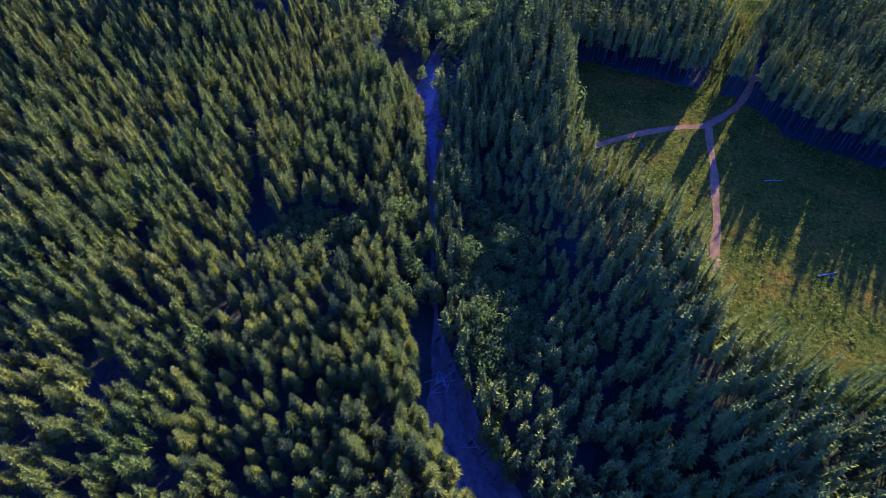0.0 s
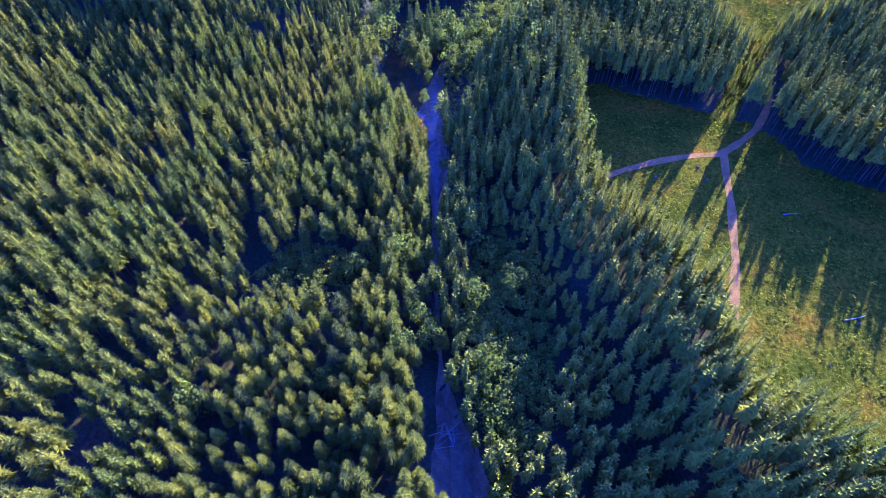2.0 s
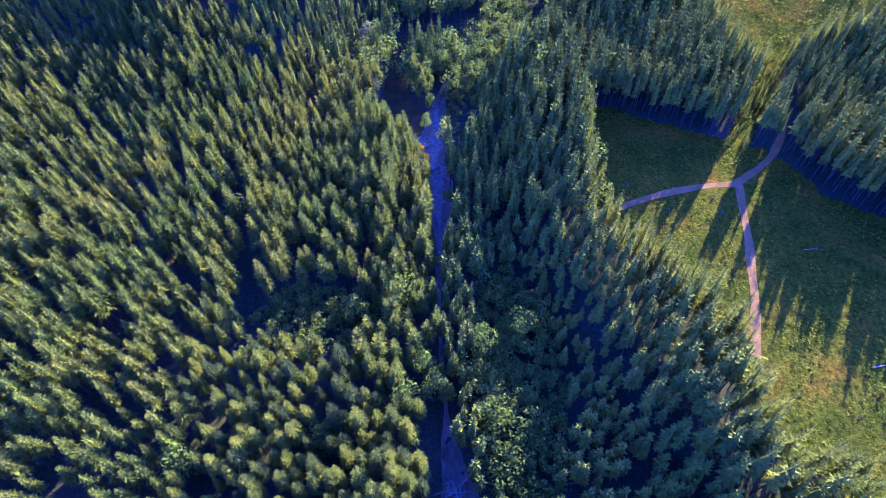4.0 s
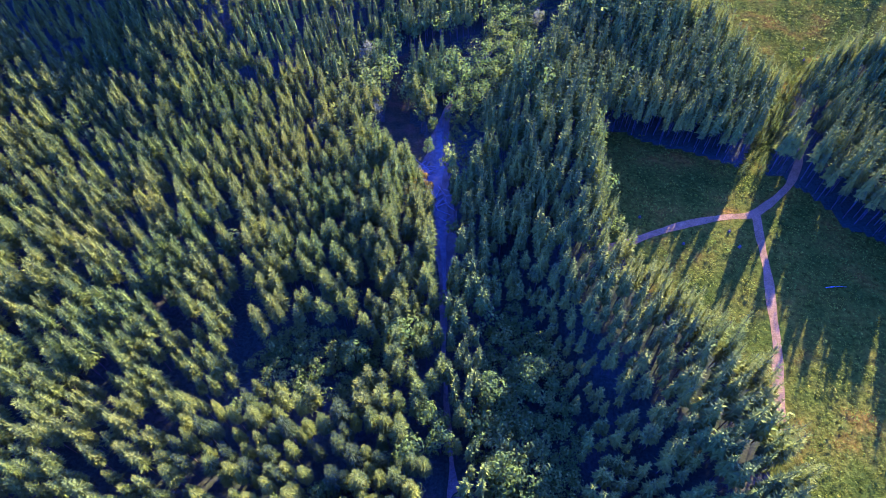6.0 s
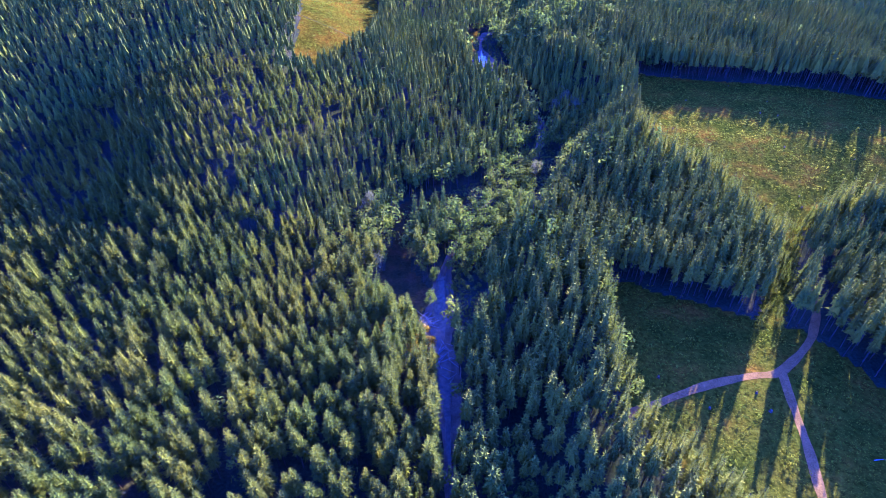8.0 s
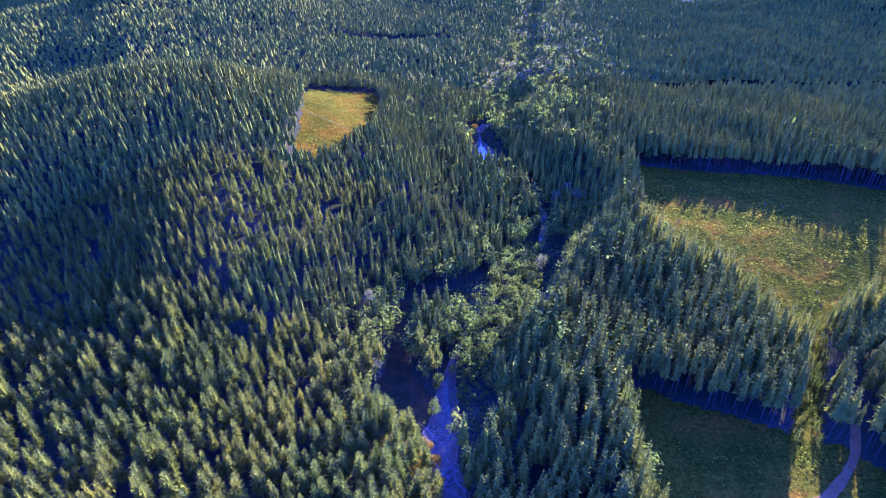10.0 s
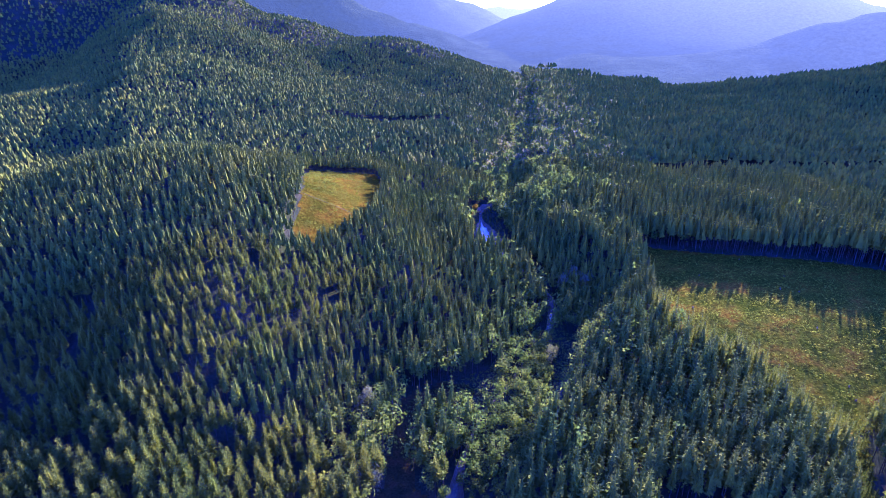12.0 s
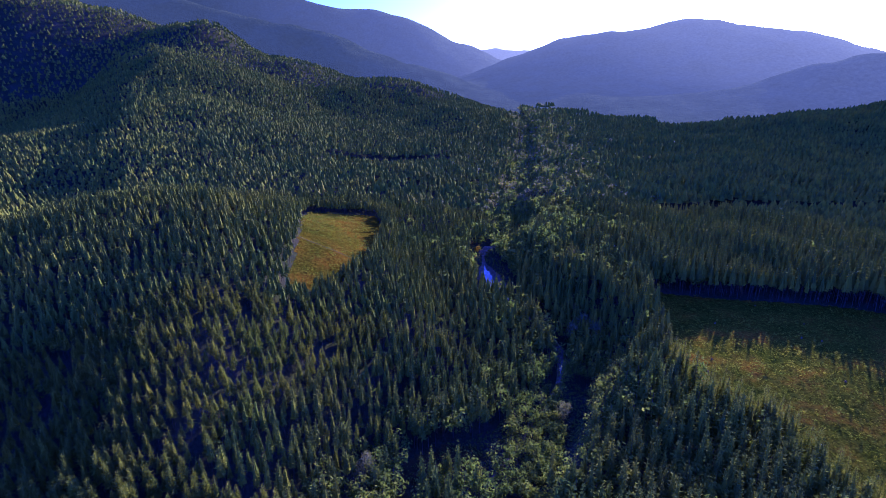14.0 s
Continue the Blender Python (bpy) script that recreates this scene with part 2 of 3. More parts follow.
def land(x, y):
    """Height of the ground: a river valley, a bench to its right, a knoll and a mountain spur to its left, a low ridge far off on the right."""
    x, y = np.asarray(x, float), np.asarray(y, float)
    d = x - river_x(y)
    z = river_rise(y)
    half = river_half(y)
    right, left = np.maximum(d - half, 0), np.maximum(-d - half, 0)
    # the bench on the right: its foot comes nearer to the river further up the valley
    foot = 30 - 24 * rise(y, 70, 160)
    bench = 12.5 + 10 * rise(y, 225, 310) - river_rise(np.minimum(y, 450)) + 4 * rise(y, 380, 480)
    z = z + (bench - 2.0) * rise(right, foot + 11, foot + 30) + 2.0 * rise(right, 0, 6)
    z = z + 4.2 * rise(left, 12, 45) + 1.2 * rise(left, 0, 8) + 10 * rise(left, 42, 110)
    z = z + 36 * np.where(y < 398, hump(x, y, -153, 398, 64, 90), hump(x, y, -153, 398, 62, 52)) + 19 * hump(x, y, -248, 335, 52, 92) + 10 * hump(x, y, -108, 300, 24, 55) - 7 * hump(x, y, -126, 230, 19, 42, 32) + 4 * hump(x, y, -95, 452, 46, 45) - 6 * hump(x, y, -48, 295, 28, 40)
    z = z - 1.4 * (1 - rise(np.abs(d), half * 0.6, half + 0.8))
    z = z + 1.0 * roll(x * 2, y * 2) * rise(np.abs(d), 15, 60) + 5.0 * rise(np.hypot(x, y - 100), 400, 700) * roll(x, y) * rise(np.abs(d), 40, 120)
    # the spur of the mountain on the left, and rising ground on the right
    off = 1 + 0.10 * np.sin(x * 0.013 + y * 0.005) + 0.06 * np.sin(x * 0.031 - y * 0.011)
    z = z + np.maximum(off * ridge(x, y, SPUR, 420, 500), ridge(x, y, SHOULDER, 520, 240) * (0.96 + 0.04 * off))
    z = z + off * ridge(x, y, LOW_RIDGE, 230, 320) + rise(y, 500, 1100) * 260 * hump(x, y, -1350, 1150, 300, 420, 20) + 20 * hump(x, y, -520, 690, 120, 70)
    # the hill's young stand is low, so its ground lies higher
    z = z + 5.5 * rise(left, 40, 75) * rise(y, 215, 265) * (1 - rise(y, 470, 570))
    return z + fall(y)


SECOND_RIDGE = ((155, 1887, 30), (-76, 1994, 105), (-332, 2019, 190), (-478, 2040, 232), (-803, 2019, 300), (-1049, 1979, 358), (-1700, 1950, 420))
THIRD_RIDGE = ((330, 3080, 60), (221, 3086, 138), (33, 3095, 218), (-196, 3139, 328), (-341, 3177, 370), (-672, 3124, 400), (-999, 3139, 510), (-2400, 3100, 600))
FAR_HILLS = ((60, 4395, 110), (177, 4391, 148), (494, 4264, 204), (732, 4228, 184), (1073, 4152, 202), (1394, 4052, 218))
ROUND_MOUNTAIN = ((300, 2230, 5), (383, 2259, 40), (525, 2331, 98), (670, 2396, 172), (762, 2419, 228), (1046, 2359, 260), (1170, 2297, 243), (1322, 2209, 180), (1430, 2136, 126), (1551, 2045, 90), (2300, 2000, 80))
RIGHT_RIDGE = ((560, 1430, 0), (660, 1436, 12), (765, 1436, 30), (856, 1438, 58), (951, 1434, 106), (1052, 1420, 130), (1209, 1348, 182), (1700, 1300, 260))


def mountains(x, y):
    z = np.maximum(ridge(x, y, SECOND_RIDGE, 420, 420), ridge(x, y, THIRD_RIDGE, 800, 800))
    z = np.maximum(np.maximum(z, ridge(x, y, FAR_HILLS, 450, 450)), ridge(x, y, ROUND_MOUNTAIN, 950, 560))
    z = np.maximum(z, ridge(x, y, RIGHT_RIDGE, 330, 380))
    r = np.sin(x * 0.011 + 1.7 * np.sin(y * 0.004)) * np.sin(y * 0.006 + x * 0.003)
    gullies = np.sin(x * 0.027 + 2.2 * np.sin(y * 0.009)) + 0.5 * np.sin(x * 0.061 - y * 0.02)
    # the floor is raised over the ground sheet so the painted haze starts nearer
    return 12 + 28 * rise(y, 1100, 1500) + 22 * rise(y, 880, 1150) * rise(x, 260, 420) * (1 - np.clip(z / 60, 0, 1)) + fall(y) + z * (1 + 0.035 * r) + 5 * gullies * np.clip(z / 150, 0, 1) * (1 - np.clip(z / 420, 0, 0.8))


def spread(lo, hi, mid_lo, mid_hi, step, grow):
    """Grid lines: close together between mid_lo and mid_hi, then wider and wider."""
    v, s, a = list(np.arange(mid_lo, mid_hi + step, step)), step, mid_hi
    while v[-1] < hi:
        s *= grow
        v.append(v[-1] + s)
    s = step
    while v[0] > lo:
        s *= grow
        v.insert(0, v[0] - s)
    return np.array(v)


def mesh_from(name, verts, faces, mats, index=None, smooth=False):
    """A mesh from arrays of vertices and of faces that all have as many corners."""
    me = bpy.data.meshes.new(name)
    verts, faces = np.asarray(verts, np.float32), np.asarray(faces, np.int32)
    me.vertices.add(len(verts))
    me.vertices.foreach_set("co", verts.ravel())
    k = faces.shape[1]
    me.loops.add(faces.size)
    me.loops.foreach_set("vertex_index", faces.ravel())
    me.polygons.add(len(faces))
    me.polygons.foreach_set("loop_start", np.arange(0, faces.size, k, dtype=np.int32))
    if index is not None:
        me.polygons.foreach_set("material_index", np.asarray(index, np.int32))
    me.polygons.foreach_set("use_smooth", np.full(len(faces), smooth))
    for m in mats:
        me.materials.append(m)
    me.update(calc_edges=True)
    return me


def sheet(xs, ys, height):
    gx, gy = np.meshgrid(xs, ys)
    v = np.stack([gx, gy, height(gx, gy)], -1).reshape(-1, 3)
    i = (np.arange(len(ys) - 1)[:, None] * len(xs) + np.arange(len(xs) - 1)[None]).ravel()
    return v, np.stack([i, i + 1, i + 1 + len(xs), i + len(xs)], 1)


GX, GY = spread(-2600, 2900, -150, 220, 3.0, 1.07), spread(-500, 4700, 20, 420, 3.0, 1.06)
gv, gf = sheet(GX, GY, land)
GZ = gv[:, 2].reshape(len(GY), len(GX))
tagged(new("ground", mesh_from("ground", gv, gf, [GROUND], smooth=True)), "dark mossy forest floor with brown litter and low plants", "ground", kind="structure")


def ground_at(x, y):
    """Height of the built sheet."""
    x, y = np.asarray(x, float), np.asarray(y, float)
    i, j = np.clip(np.searchsorted(GX, x) - 1, 0, len(GX) - 2), np.clip(np.searchsorted(GY, y) - 1, 0, len(GY) - 2)
    u, v = (x - GX[i]) / (GX[i + 1] - GX[i]), (y - GY[j]) / (GY[j + 1] - GY[j])
    return (GZ[j, i] * (1 - u) + GZ[j, i + 1] * u) * (1 - v) + (GZ[j + 1, i] * (1 - u) + GZ[j + 1, i + 1] * u) * v


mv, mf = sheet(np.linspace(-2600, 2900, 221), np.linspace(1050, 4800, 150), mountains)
tagged(new("backdrop", mesh_from("backdrop", mv, mf, [FAR], smooth=True)), "wooded mountains closing the end of the valley, blue haze painted as glow", "mountains", kind="structure")


def ribbon(line, half, lift, columns=5):
    """A strip that lies on the ground along a line."""
    t = np.gradient(line, axis=0)
    t /= np.linalg.norm(t, axis=1)[:, None]
    nrm = np.stack([t[:, 1], -t[:, 0]], 1)
    s = np.linspace(-1, 1, columns)
    p = line[:, None] + nrm[:, None] * (np.asarray(half).reshape(-1, 1, 1) * s[None, :, None])
    z = lift(p[..., 0], p[..., 1])
    v = np.concatenate([p, z[..., None]], -1).reshape(-1, 3)
    i = (np.arange(len(line) - 1)[:, None] * columns + np.arange(columns - 1)[None]).ravel()
    return v, np.stack([i, i + 1, i + 1 + columns, i + columns], 1)


bl = RIVER_LINE[(RIVER_LINE[:, 1] > -200) & (RIVER_LINE[:, 1] < 900)]
v, f = ribbon(bl, river_half(bl[:, 1]) * (1.33 + 0.10 * np.sin(bl[:, 1] * 0.33) + 0.06 * np.sin(bl[:, 1] * 1.31)), lambda x, y: ground_at(x, y) + 0.14, 15)
tagged(new("river_bed", mesh_from("river_bed", v, f, [GRAVEL], smooth=True)), "grey-brown gravel bed of the river", "river bed", kind="structure")
wl = RIVER_LINE[(RIVER_LINE[:, 1] > -200) & (RIVER_LINE[:, 1] < 900)]
v, f = ribbon(wl + np.stack([0.9 * np.sin(wl[:, 1] * 0.11), 0 * wl[:, 1]], 1), river_half(wl[:, 1]) * (0.54 + 0.16 * np.sin(wl[:, 1] * 0.073) + 0.10 * np.sin(wl[:, 1] * 0.61) + 0.06 * np.sin(wl[:, 1] * 1.37)), lambda x, y: river_z(y) - 0.55)
tagged(new("water", mesh_from("water", v, f, [WATER], smooth=True)), "shallow blue-grey mountain river over gravel", "river", kind="structure")

ROADS = [np.array(p, float) for p in (
    [(44, 150), (53.4, 152.5), (63.7, 156.6), (75.3, 160.6), (88.9, 163.8), (97.2, 164.8), (103.9, 169), (110.1, 173.8), (116.2, 179.5), (120, 184.5), (125, 192), (130, 202), (133, 214)],
    [(99.5, 166), (97, 155.5), (95.5, 148), (93.6, 139), (91, 130), (87.5, 117), (83, 105), (79, 92)])]
for p in ROADS:
    ln = smooth_line(p, 1.5)
    v, f = ribbon(ln, 1.3 + 0.2 * np.sin(np.arange(len(ln)) * 0.37) + 0.06 * np.sin(np.arange(len(ln)) * 1.1), lambda x, y: ground_at(x, y) + 0.12)
    tagged(new("road", mesh_from("road", v, f, [DIRT], smooth=True)), "narrow pinkish dirt logging road through the clearing", "road", kind="structure")

# ---- where what grows ----
CLEARINGS = [np.array(p, float) for p in (
    [(49, 160), (49, 179), (51, 194), (55, 208), (65, 207), (75, 200), (86, 196.5), (94, 191.5), (101, 189), (106, 193.5), (124, 223), (133, 239), (142, 234), (132, 218), (114, 191), (111, 185), (116, 183), (119.7, 178), (122.5, 172.8), (125.6, 166), (127, 160), (138, 152),
     (155, 140), (180, 100), (180, 40), (105, 57), (95, 61), (82, 69), (72, 73), (73, 84), (76, 101), (70, 114), (64, 127), (55, 137), (48, 151)],
    [(93, 283), (93, 303), (98, 330), (113, 392), (140, 384), (171, 374), (217, 363), (246, 348), (320, 300), (320, 240), (200, 258), (159, 246), (140, 235), (124, 230), (121, 243), (118, 266), (100, 275)],
    [(-77, 338), (-68, 352), (-60, 362), (-52, 382), (-47, 402), (-45, 435), (-47, 485), (-54, 520), (-80, 514), (-106, 520), (-102, 480), (-87, 410), (-83, 375), (-82, 354)],
    [(-130, 742), (-57, 751), (18, 787), (20, 815), (-60, 785), (-134, 765)],
    [(169, 547), (261, 565), (396, 560), (378, 537), (184, 522)])]
SANDBAR = np.array([(-33, 203), (-27, 226), (-25, 245), (-23, 266), (-8, 275), (5, 277), (8, 269), (-2, 263), (-14, 262), (-17, 249), (-20, 237), (-16, 222), (-10, 213), (-8, 206), (-13, 198), (-26, 198)], float)
BRUSH = np.array([(-7, 206), (-2, 222), (4, 234), (11, 247), (23, 266), (33, 287), (40, 300), (46, 296), (40, 280), (31, 254), (24, 250), (31, 238), (23, 230), (17, 218), (9, 210), (-1, 208)], float)
FLATS = [np.array(p, float) for p in (
    [(-24, 256), (-12, 270), (6, 280), (20, 290), (14, 270), (4, 257)],
    [(22, 252), (36, 250), (44, 264), (59, 305), (54, 316), (46, 305), (35, 280)],
    [(-1, 215), (9, 210), (13, 200), (6, 186), (-1, 186), (-1, 200)])]
POND_BANK = np.array([(18, 398), (40, 392), (42, 430), (37, 470), (34, 500), (20, 500), (14, 460)], float)
STAND_GAP = np.array([(-74, 170), (-64, 146), (-58, 121), (-54, 108)], float)


def inside(poly, x, y):
    r = np.zeros(x.shape, bool)
    for (x0, y0), (x1, y1) in zip(poly, np.roll(poly, -1, 0)):
        c = (y0 > y) != (y1 > y)
        r ^= c & (x < (x1 - x0) * (y - y0) / (y1 - y0 + 1e-9) + x0)
    return r


def field(poly, step):
    """The open ground of a clearing: cells of a grid whose middle lies in it or just beside it."""
    lo, hi = poly.min(0) - 4, poly.max(0) + 4
    xs, ys = np.arange(lo[0], hi[0] + step, step), np.arange(lo[1], hi[1] + step, step)
    v, f = sheet(xs, ys, lambda x, y: ground_at(x, y) + 0.07)
    mid = v[f].mean(1)
    f = f[inside(poly, mid[:, 0], mid[:, 1])]
    kept, f = np.unique(f, return_inverse=True)
    return v[kept], f.reshape(-1, 4)


for poly in CLEARINGS + [SANDBAR]:
    v, f = field(poly, 2.0)
    bar = poly is SANDBAR
    tagged(new("river_bank" if bar else "clearing", mesh_from("clearing", v, f, [SILT if bar else SLASH if poly[0, 0] < -50 else FIELD], smooth=True)), "grey-brown gravel bank beside the river" if bar else "cut-over clearing with grass and brown slash", "ground", kind="structure")


def near_line(line, x, y):
    d = np.full(x.shape, 1e9)
    for p, q in zip(line[:-1], line[1:]):
        e = q - p
        s = np.clip(((x - p[0]) * e[0] + (y - p[1]) * e[1]) / (e @ e), 0, 1)
        d = np.minimum(d, np.hypot(x - p[0] - s * e[0], y - p[1] - s * e[1]))
    return d


def edge_distance(x, y):
    """How far it is to the rim of the two great clearings."""
    d = np.full(x.shape, 1e9)
    for poly in CLEARINGS[:2]:
        d = np.minimum(d, near_line(np.vstack([poly, poly[:1]]), x, y))
    return d


def oval(x, y, cx, cy, rx, ry):
    d = np.hypot((x - cx) / rx, (y - cy) / ry) + 0.08 * np.sin(x * 0.9) * np.cos(y * 0.7)
    return (d < 1).astype(float)


def open_ground(x, y):
    o = np.zeros(x.shape, bool)
    for c in CLEARINGS:
        o |= inside(c, x, y)
    return o


def wooded(x, y):
    ok = ~open_ground(x, y) & ~inside(SANDBAR, x, y) & (np.abs(x - river_x(y)) > river_half(y) + 0.6)
    ok &= ~((x - river_x(y) < 0) & (river_x(y) - x < river_half(y) + 5.0) & (y > 55) & (y < 106))
    ok &= (oval(x, y, 17, 97, 13, 36) + oval(x, y, -38, 113, 17, 11)) < 0.5
    gaps = np.sin(x * 0.19 + y * 0.10 + 1.4 * np.sin(y * 0.071)) * np.sin(y * 0.155 - x * 0.06 + 1.2 * np.sin(x * 0.083)) + 0.35 * np.sin(x * 0.43 + 2) * np.sin(y * 0.39)
    ok &= gaps < 0.88
    ok &= ~inside(POND_BANK, x, y) & ~inside(BRUSH, x, y)
    for flat in FLATS:
        ok &= ~inside(flat, x, y)
    ok &= (near_line(ROADS[0], x, y) > 2.4) & (near_line(STAND_GAP, x, y) > 1.4 + 2.6 * rise(-y, -150, -110) + 0.8 * np.sin(y * 0.5))
    return ok


def low_wood(x, y):
    """Young alder flats by the river, lower than the wood around them."""
    return np.maximum(np.maximum(oval(x, y, 17, 97, 13, 36), oval(x, y, -38, 113, 17, 11)), np.clip(1.2 * hump(x, y, 24, 264, 8, 26, -38), 0, 1))


def leafy(x, y):
    """How much of the wood is broad-leaved: mostly by the river."""
    d = np.abs(x - river_x(y))
    p = 0.26 * np.exp(-(d / 10) ** 2) + 1.1 * low_wood(x, y) + 0.9 * hump(x, y, -30, 238, 12, 25) + 0.9 * hump(x, y, 45, 290, 22, 45)
    p = p + rise(y, 330, 480) * np.exp(-((x - river_x(y) - 35) / 60) ** 2) * (0.75 - 0.15 * rise(y, 600, 900)) + 0.012 * (y < 450)
    return np.clip(p, 0, 1)


# ---- tree shapes: unit height 1, standing at the origin ----
def trunk_shape(sides, top, r0, r1):
    a = np.arange(sides) * 2 * math.pi / sides
    ring = np.stack([np.cos(a), np.sin(a)], 1)
    v = np.vstack([np.c_[ring * r0, np.zeros(sides)], np.c_[ring * r1, np.full(sides, top)]])
    f = []
    for i in range(sides):
        j = (i + 1) % sides
        f += [(i, j, sides + j), (i, sides + j, sides + i)]
    return v, np.array(f)


def conifer_shape(rng, whorls, branches, side_twigs, base=0.46, radius=0.142, plain=False, core=0.05, full=0.72):
    """Whorls of drooping boughs, each a folded blade with side twigs, round a thin leader."""
    v, f = [], []

    def blade(p, way, length, width, droop):
        lean = rng.uniform(-1.0, 1.0)
        side = np.array([-way[1] * math.cos(lean), way[0] * math.cos(lean), math.sin(lean)])
        tip = p + way * length + np.array([0, 0, -droop * length])
        mid = p + way * length * 0.5 + np.array([0, 0, -droop * length * 0.35])
        n = len(v)
        if plain:
            q = p + (tip - p) * 0.34 + np.array([0, 0, droop * length * 0.1])
            v.extend([q + side * width - (0, 0, width * 0.4), tip, q - side * width - (0, 0, width * 0.4)])
            f.append((n, n + 1, n + 2))
            return mid, tip
        v.extend([p, mid + side * width - (0, 0, width * 0.75), tip, mid - side * width - (0, 0, width * 0.75)])
        f.extend([(n, n + 1, n + 2), (n, n + 2, n + 3)])
        return mid, tip

    for low, high, r in ((base, base + 0.62 * (1 - base), core), (base + 0.2 * (1 - base), base + 0.86 * (1 - base), core * 0.8)) if core else ():
        n, a0 = len(v), rng.uniform(0, 6.28)
        for i in range(8):
            a, q = a0 + 0.785 * i, r * (1.18 if i % 2 else 0.72) * rng.uniform(0.85, 1.15)
            v.append((q * math.cos(a), q * math.sin(a), low + rng.uniform(-0.03, 0.03)))
        v.append((0, 0, high))
        f.extend([(n + i, n + (i + 1) % 8, n + 8) for i in range(8)])
    for w in range(whorls):
        s = (w + rng.uniform(-0.3, 0.3)) / whorls
        s = min(max(s, 0), 0.985)
        z = base + (1 - base) * s
        long = radius * ((1 - s) ** full * (0.7 + 0.3 * min(1, s * 4 + 0.3))) + 0.010
        k = max(3, round(branches * (0.55 + 0.45 * (1 - s))))
        spin = rng.uniform(0, 6.28)
        for i in range(k):
            a = spin + 6.283 * (i + rng.uniform(-0.25, 0.25)) / k
            way = np.array([math.cos(a), math.sin(a), 0])
            ln = long * rng.uniform(0.7, 1.15)
            rise_up = -0.35 + 0.75 * (1 - s) + rng.uniform(-0.1, 0.1)
            mid, tip = blade(np.array([0, 0, z]), way, ln, ln * (0.15 if side_twigs else 0.25 if plain else 0.3), rise_up)
            for t in range(side_twigs):
                b = a + rng.choice([-1, 1]) * rng.uniform(0.5, 0.9)
                q = mid * (1 - 0.25 * t)
                q[2] = mid[2]
                blade(q, np.array([math.cos(b), math.sin(b), 0]), ln * rng.uniform(0.4, 0.6), ln * 0.085, rise_up)
    n = len(v)
    v.extend([(0.008, 0, 0.93), (-0.004, 0.007, 0.93), (-0.004, -0.007, 0.93), (0, 0, 1.02)])
    f.extend([(n, n + 1, n + 3), (n + 1, n + 2, n + 3), (n + 2, n, n + 3)])
    return np.array(v, float), np.array(f)


def cone_shape(rng, tiers, sides, base=0.2, radius=0.14):
    """A distant conifer: ragged skirts one over the other."""
    v, f = [], []
    for t in range(tiers):
        z0 = base + (1 - base) * t / tiers * 0.9
        z1 = 1.0 if t == tiers - 1 else z0 + (1 - base) / tiers * 1.6
        r = radius * (1 - 0.75 * t / tiers)
        n, a0 = len(v), rng.uniform(0, 6.28)
        for i in range(sides):
            a, rr = a0 + 6.283 * i / sides, r * (1.2 if i % 2 else 0.7) * rng.uniform(0.85, 1.15)
            v.append((rr * math.cos(a), rr * math.sin(a), z0 + rng.uniform(-0.03, 0.03)))
        v.append((rng.uniform(-0.01, 0.01), rng.uniform(-0.01, 0.01), z1))
        f += [(n + i, n + (i + 1) % sides, n + sides) for i in range(sides)]
    return np.array(v, float), np.array(f)


def leafy_shape(rng, lobes, sprays, size, spread_out=0.2):
    """A rounded, uneven crown: sprays of leaves on the outside of several lobes."""
    v, f = [], []
    centres = []
    for i in range(lobes):
        a, q = rng.uniform(0, 6.28), spread_out * math.sqrt(rng.uniform(0, 1))
        z = rng.uniform(0.42, 0.82) - q * 0.5
        centres.append(((q * math.cos(a), q * math.sin(a), z), rng.uniform(0.10, 0.17)))
    for s in range(sprays):
        (cx, cy, cz), r = centres[s % lobes]
        d = rng.normal(size=3)
        d[2] = d[2] * 0.9 + 0.35
        d /= np.linalg.norm(d)
        p = np.array([cx, cy, cz]) + d * r * rng.uniform(0.65, 1.08) * (1, 1, 1.15)
        u = np.cross(d, rng.normal(size=3))
        u /= np.linalg.norm(u)
        w = np.cross(d, u) * rng.uniform(0.5, 1.0) + d * rng.uniform(-0.5, 0.5)
        k = size * rng.uniform(0.6, 1.3)
        n = len(v)
        v.extend([p - u * k, p + w * k * 0.8, p + u * k, p - w * k * 0.8])
        f.extend([(n, n + 1, n + 2), (n, n + 2, n + 3)])
    return np.array(v, float), np.array(f)


def grow(name, shapes, trunks, x, y, z, h, wide, mats):
    """One mesh of many trees: crown shapes turned and scaled at random, each with its trunk."""
    vs, fs, mi, base = [], [], [], 0
    kind, turn = RNG.integers(0, len(shapes), len(x)), RNG.uniform(0, 6.283, len(x))
    lx, ly = RNG.normal(0, 0.02, len(x)), RNG.normal(0, 0.02, len(x))
    for k, (sv, sf) in enumerate(shapes):
        i = np.nonzero(kind == k)[0]
        if not len(i):
            continue
        for (tv, tf), slot in (((sv, sf), 0), (trunks, 1)):
            if tv is None:
                continue
            c, s = np.cos(turn[i])[:, None], np.sin(turn[i])[:, None]
            hh, ww = h[i][:, None], (h[i] * wide[i])[:, None]
            px = (tv[None, :, 0] * c - tv[None, :, 1] * s) * ww + tv[None, :, 2] * hh * lx[i][:, None] + x[i][:, None]
            py = (tv[None, :, 0] * s + tv[None, :, 1] * c) * ww + tv[None, :, 2] * hh * ly[i][:, None] + y[i][:, None]
            pz = tv[None, :, 2] * hh + z[i][:, None]
            vs.append(np.stack([px, py, pz], -1).reshape(-1, 3))
            fs.append((tf[None] + (np.arange(len(i)) * len(tv))[:, None, None] + base).reshape(-1, 3))
            mi.append(np.full(len(fs[-1]), slot))
            base += len(vs[-1])
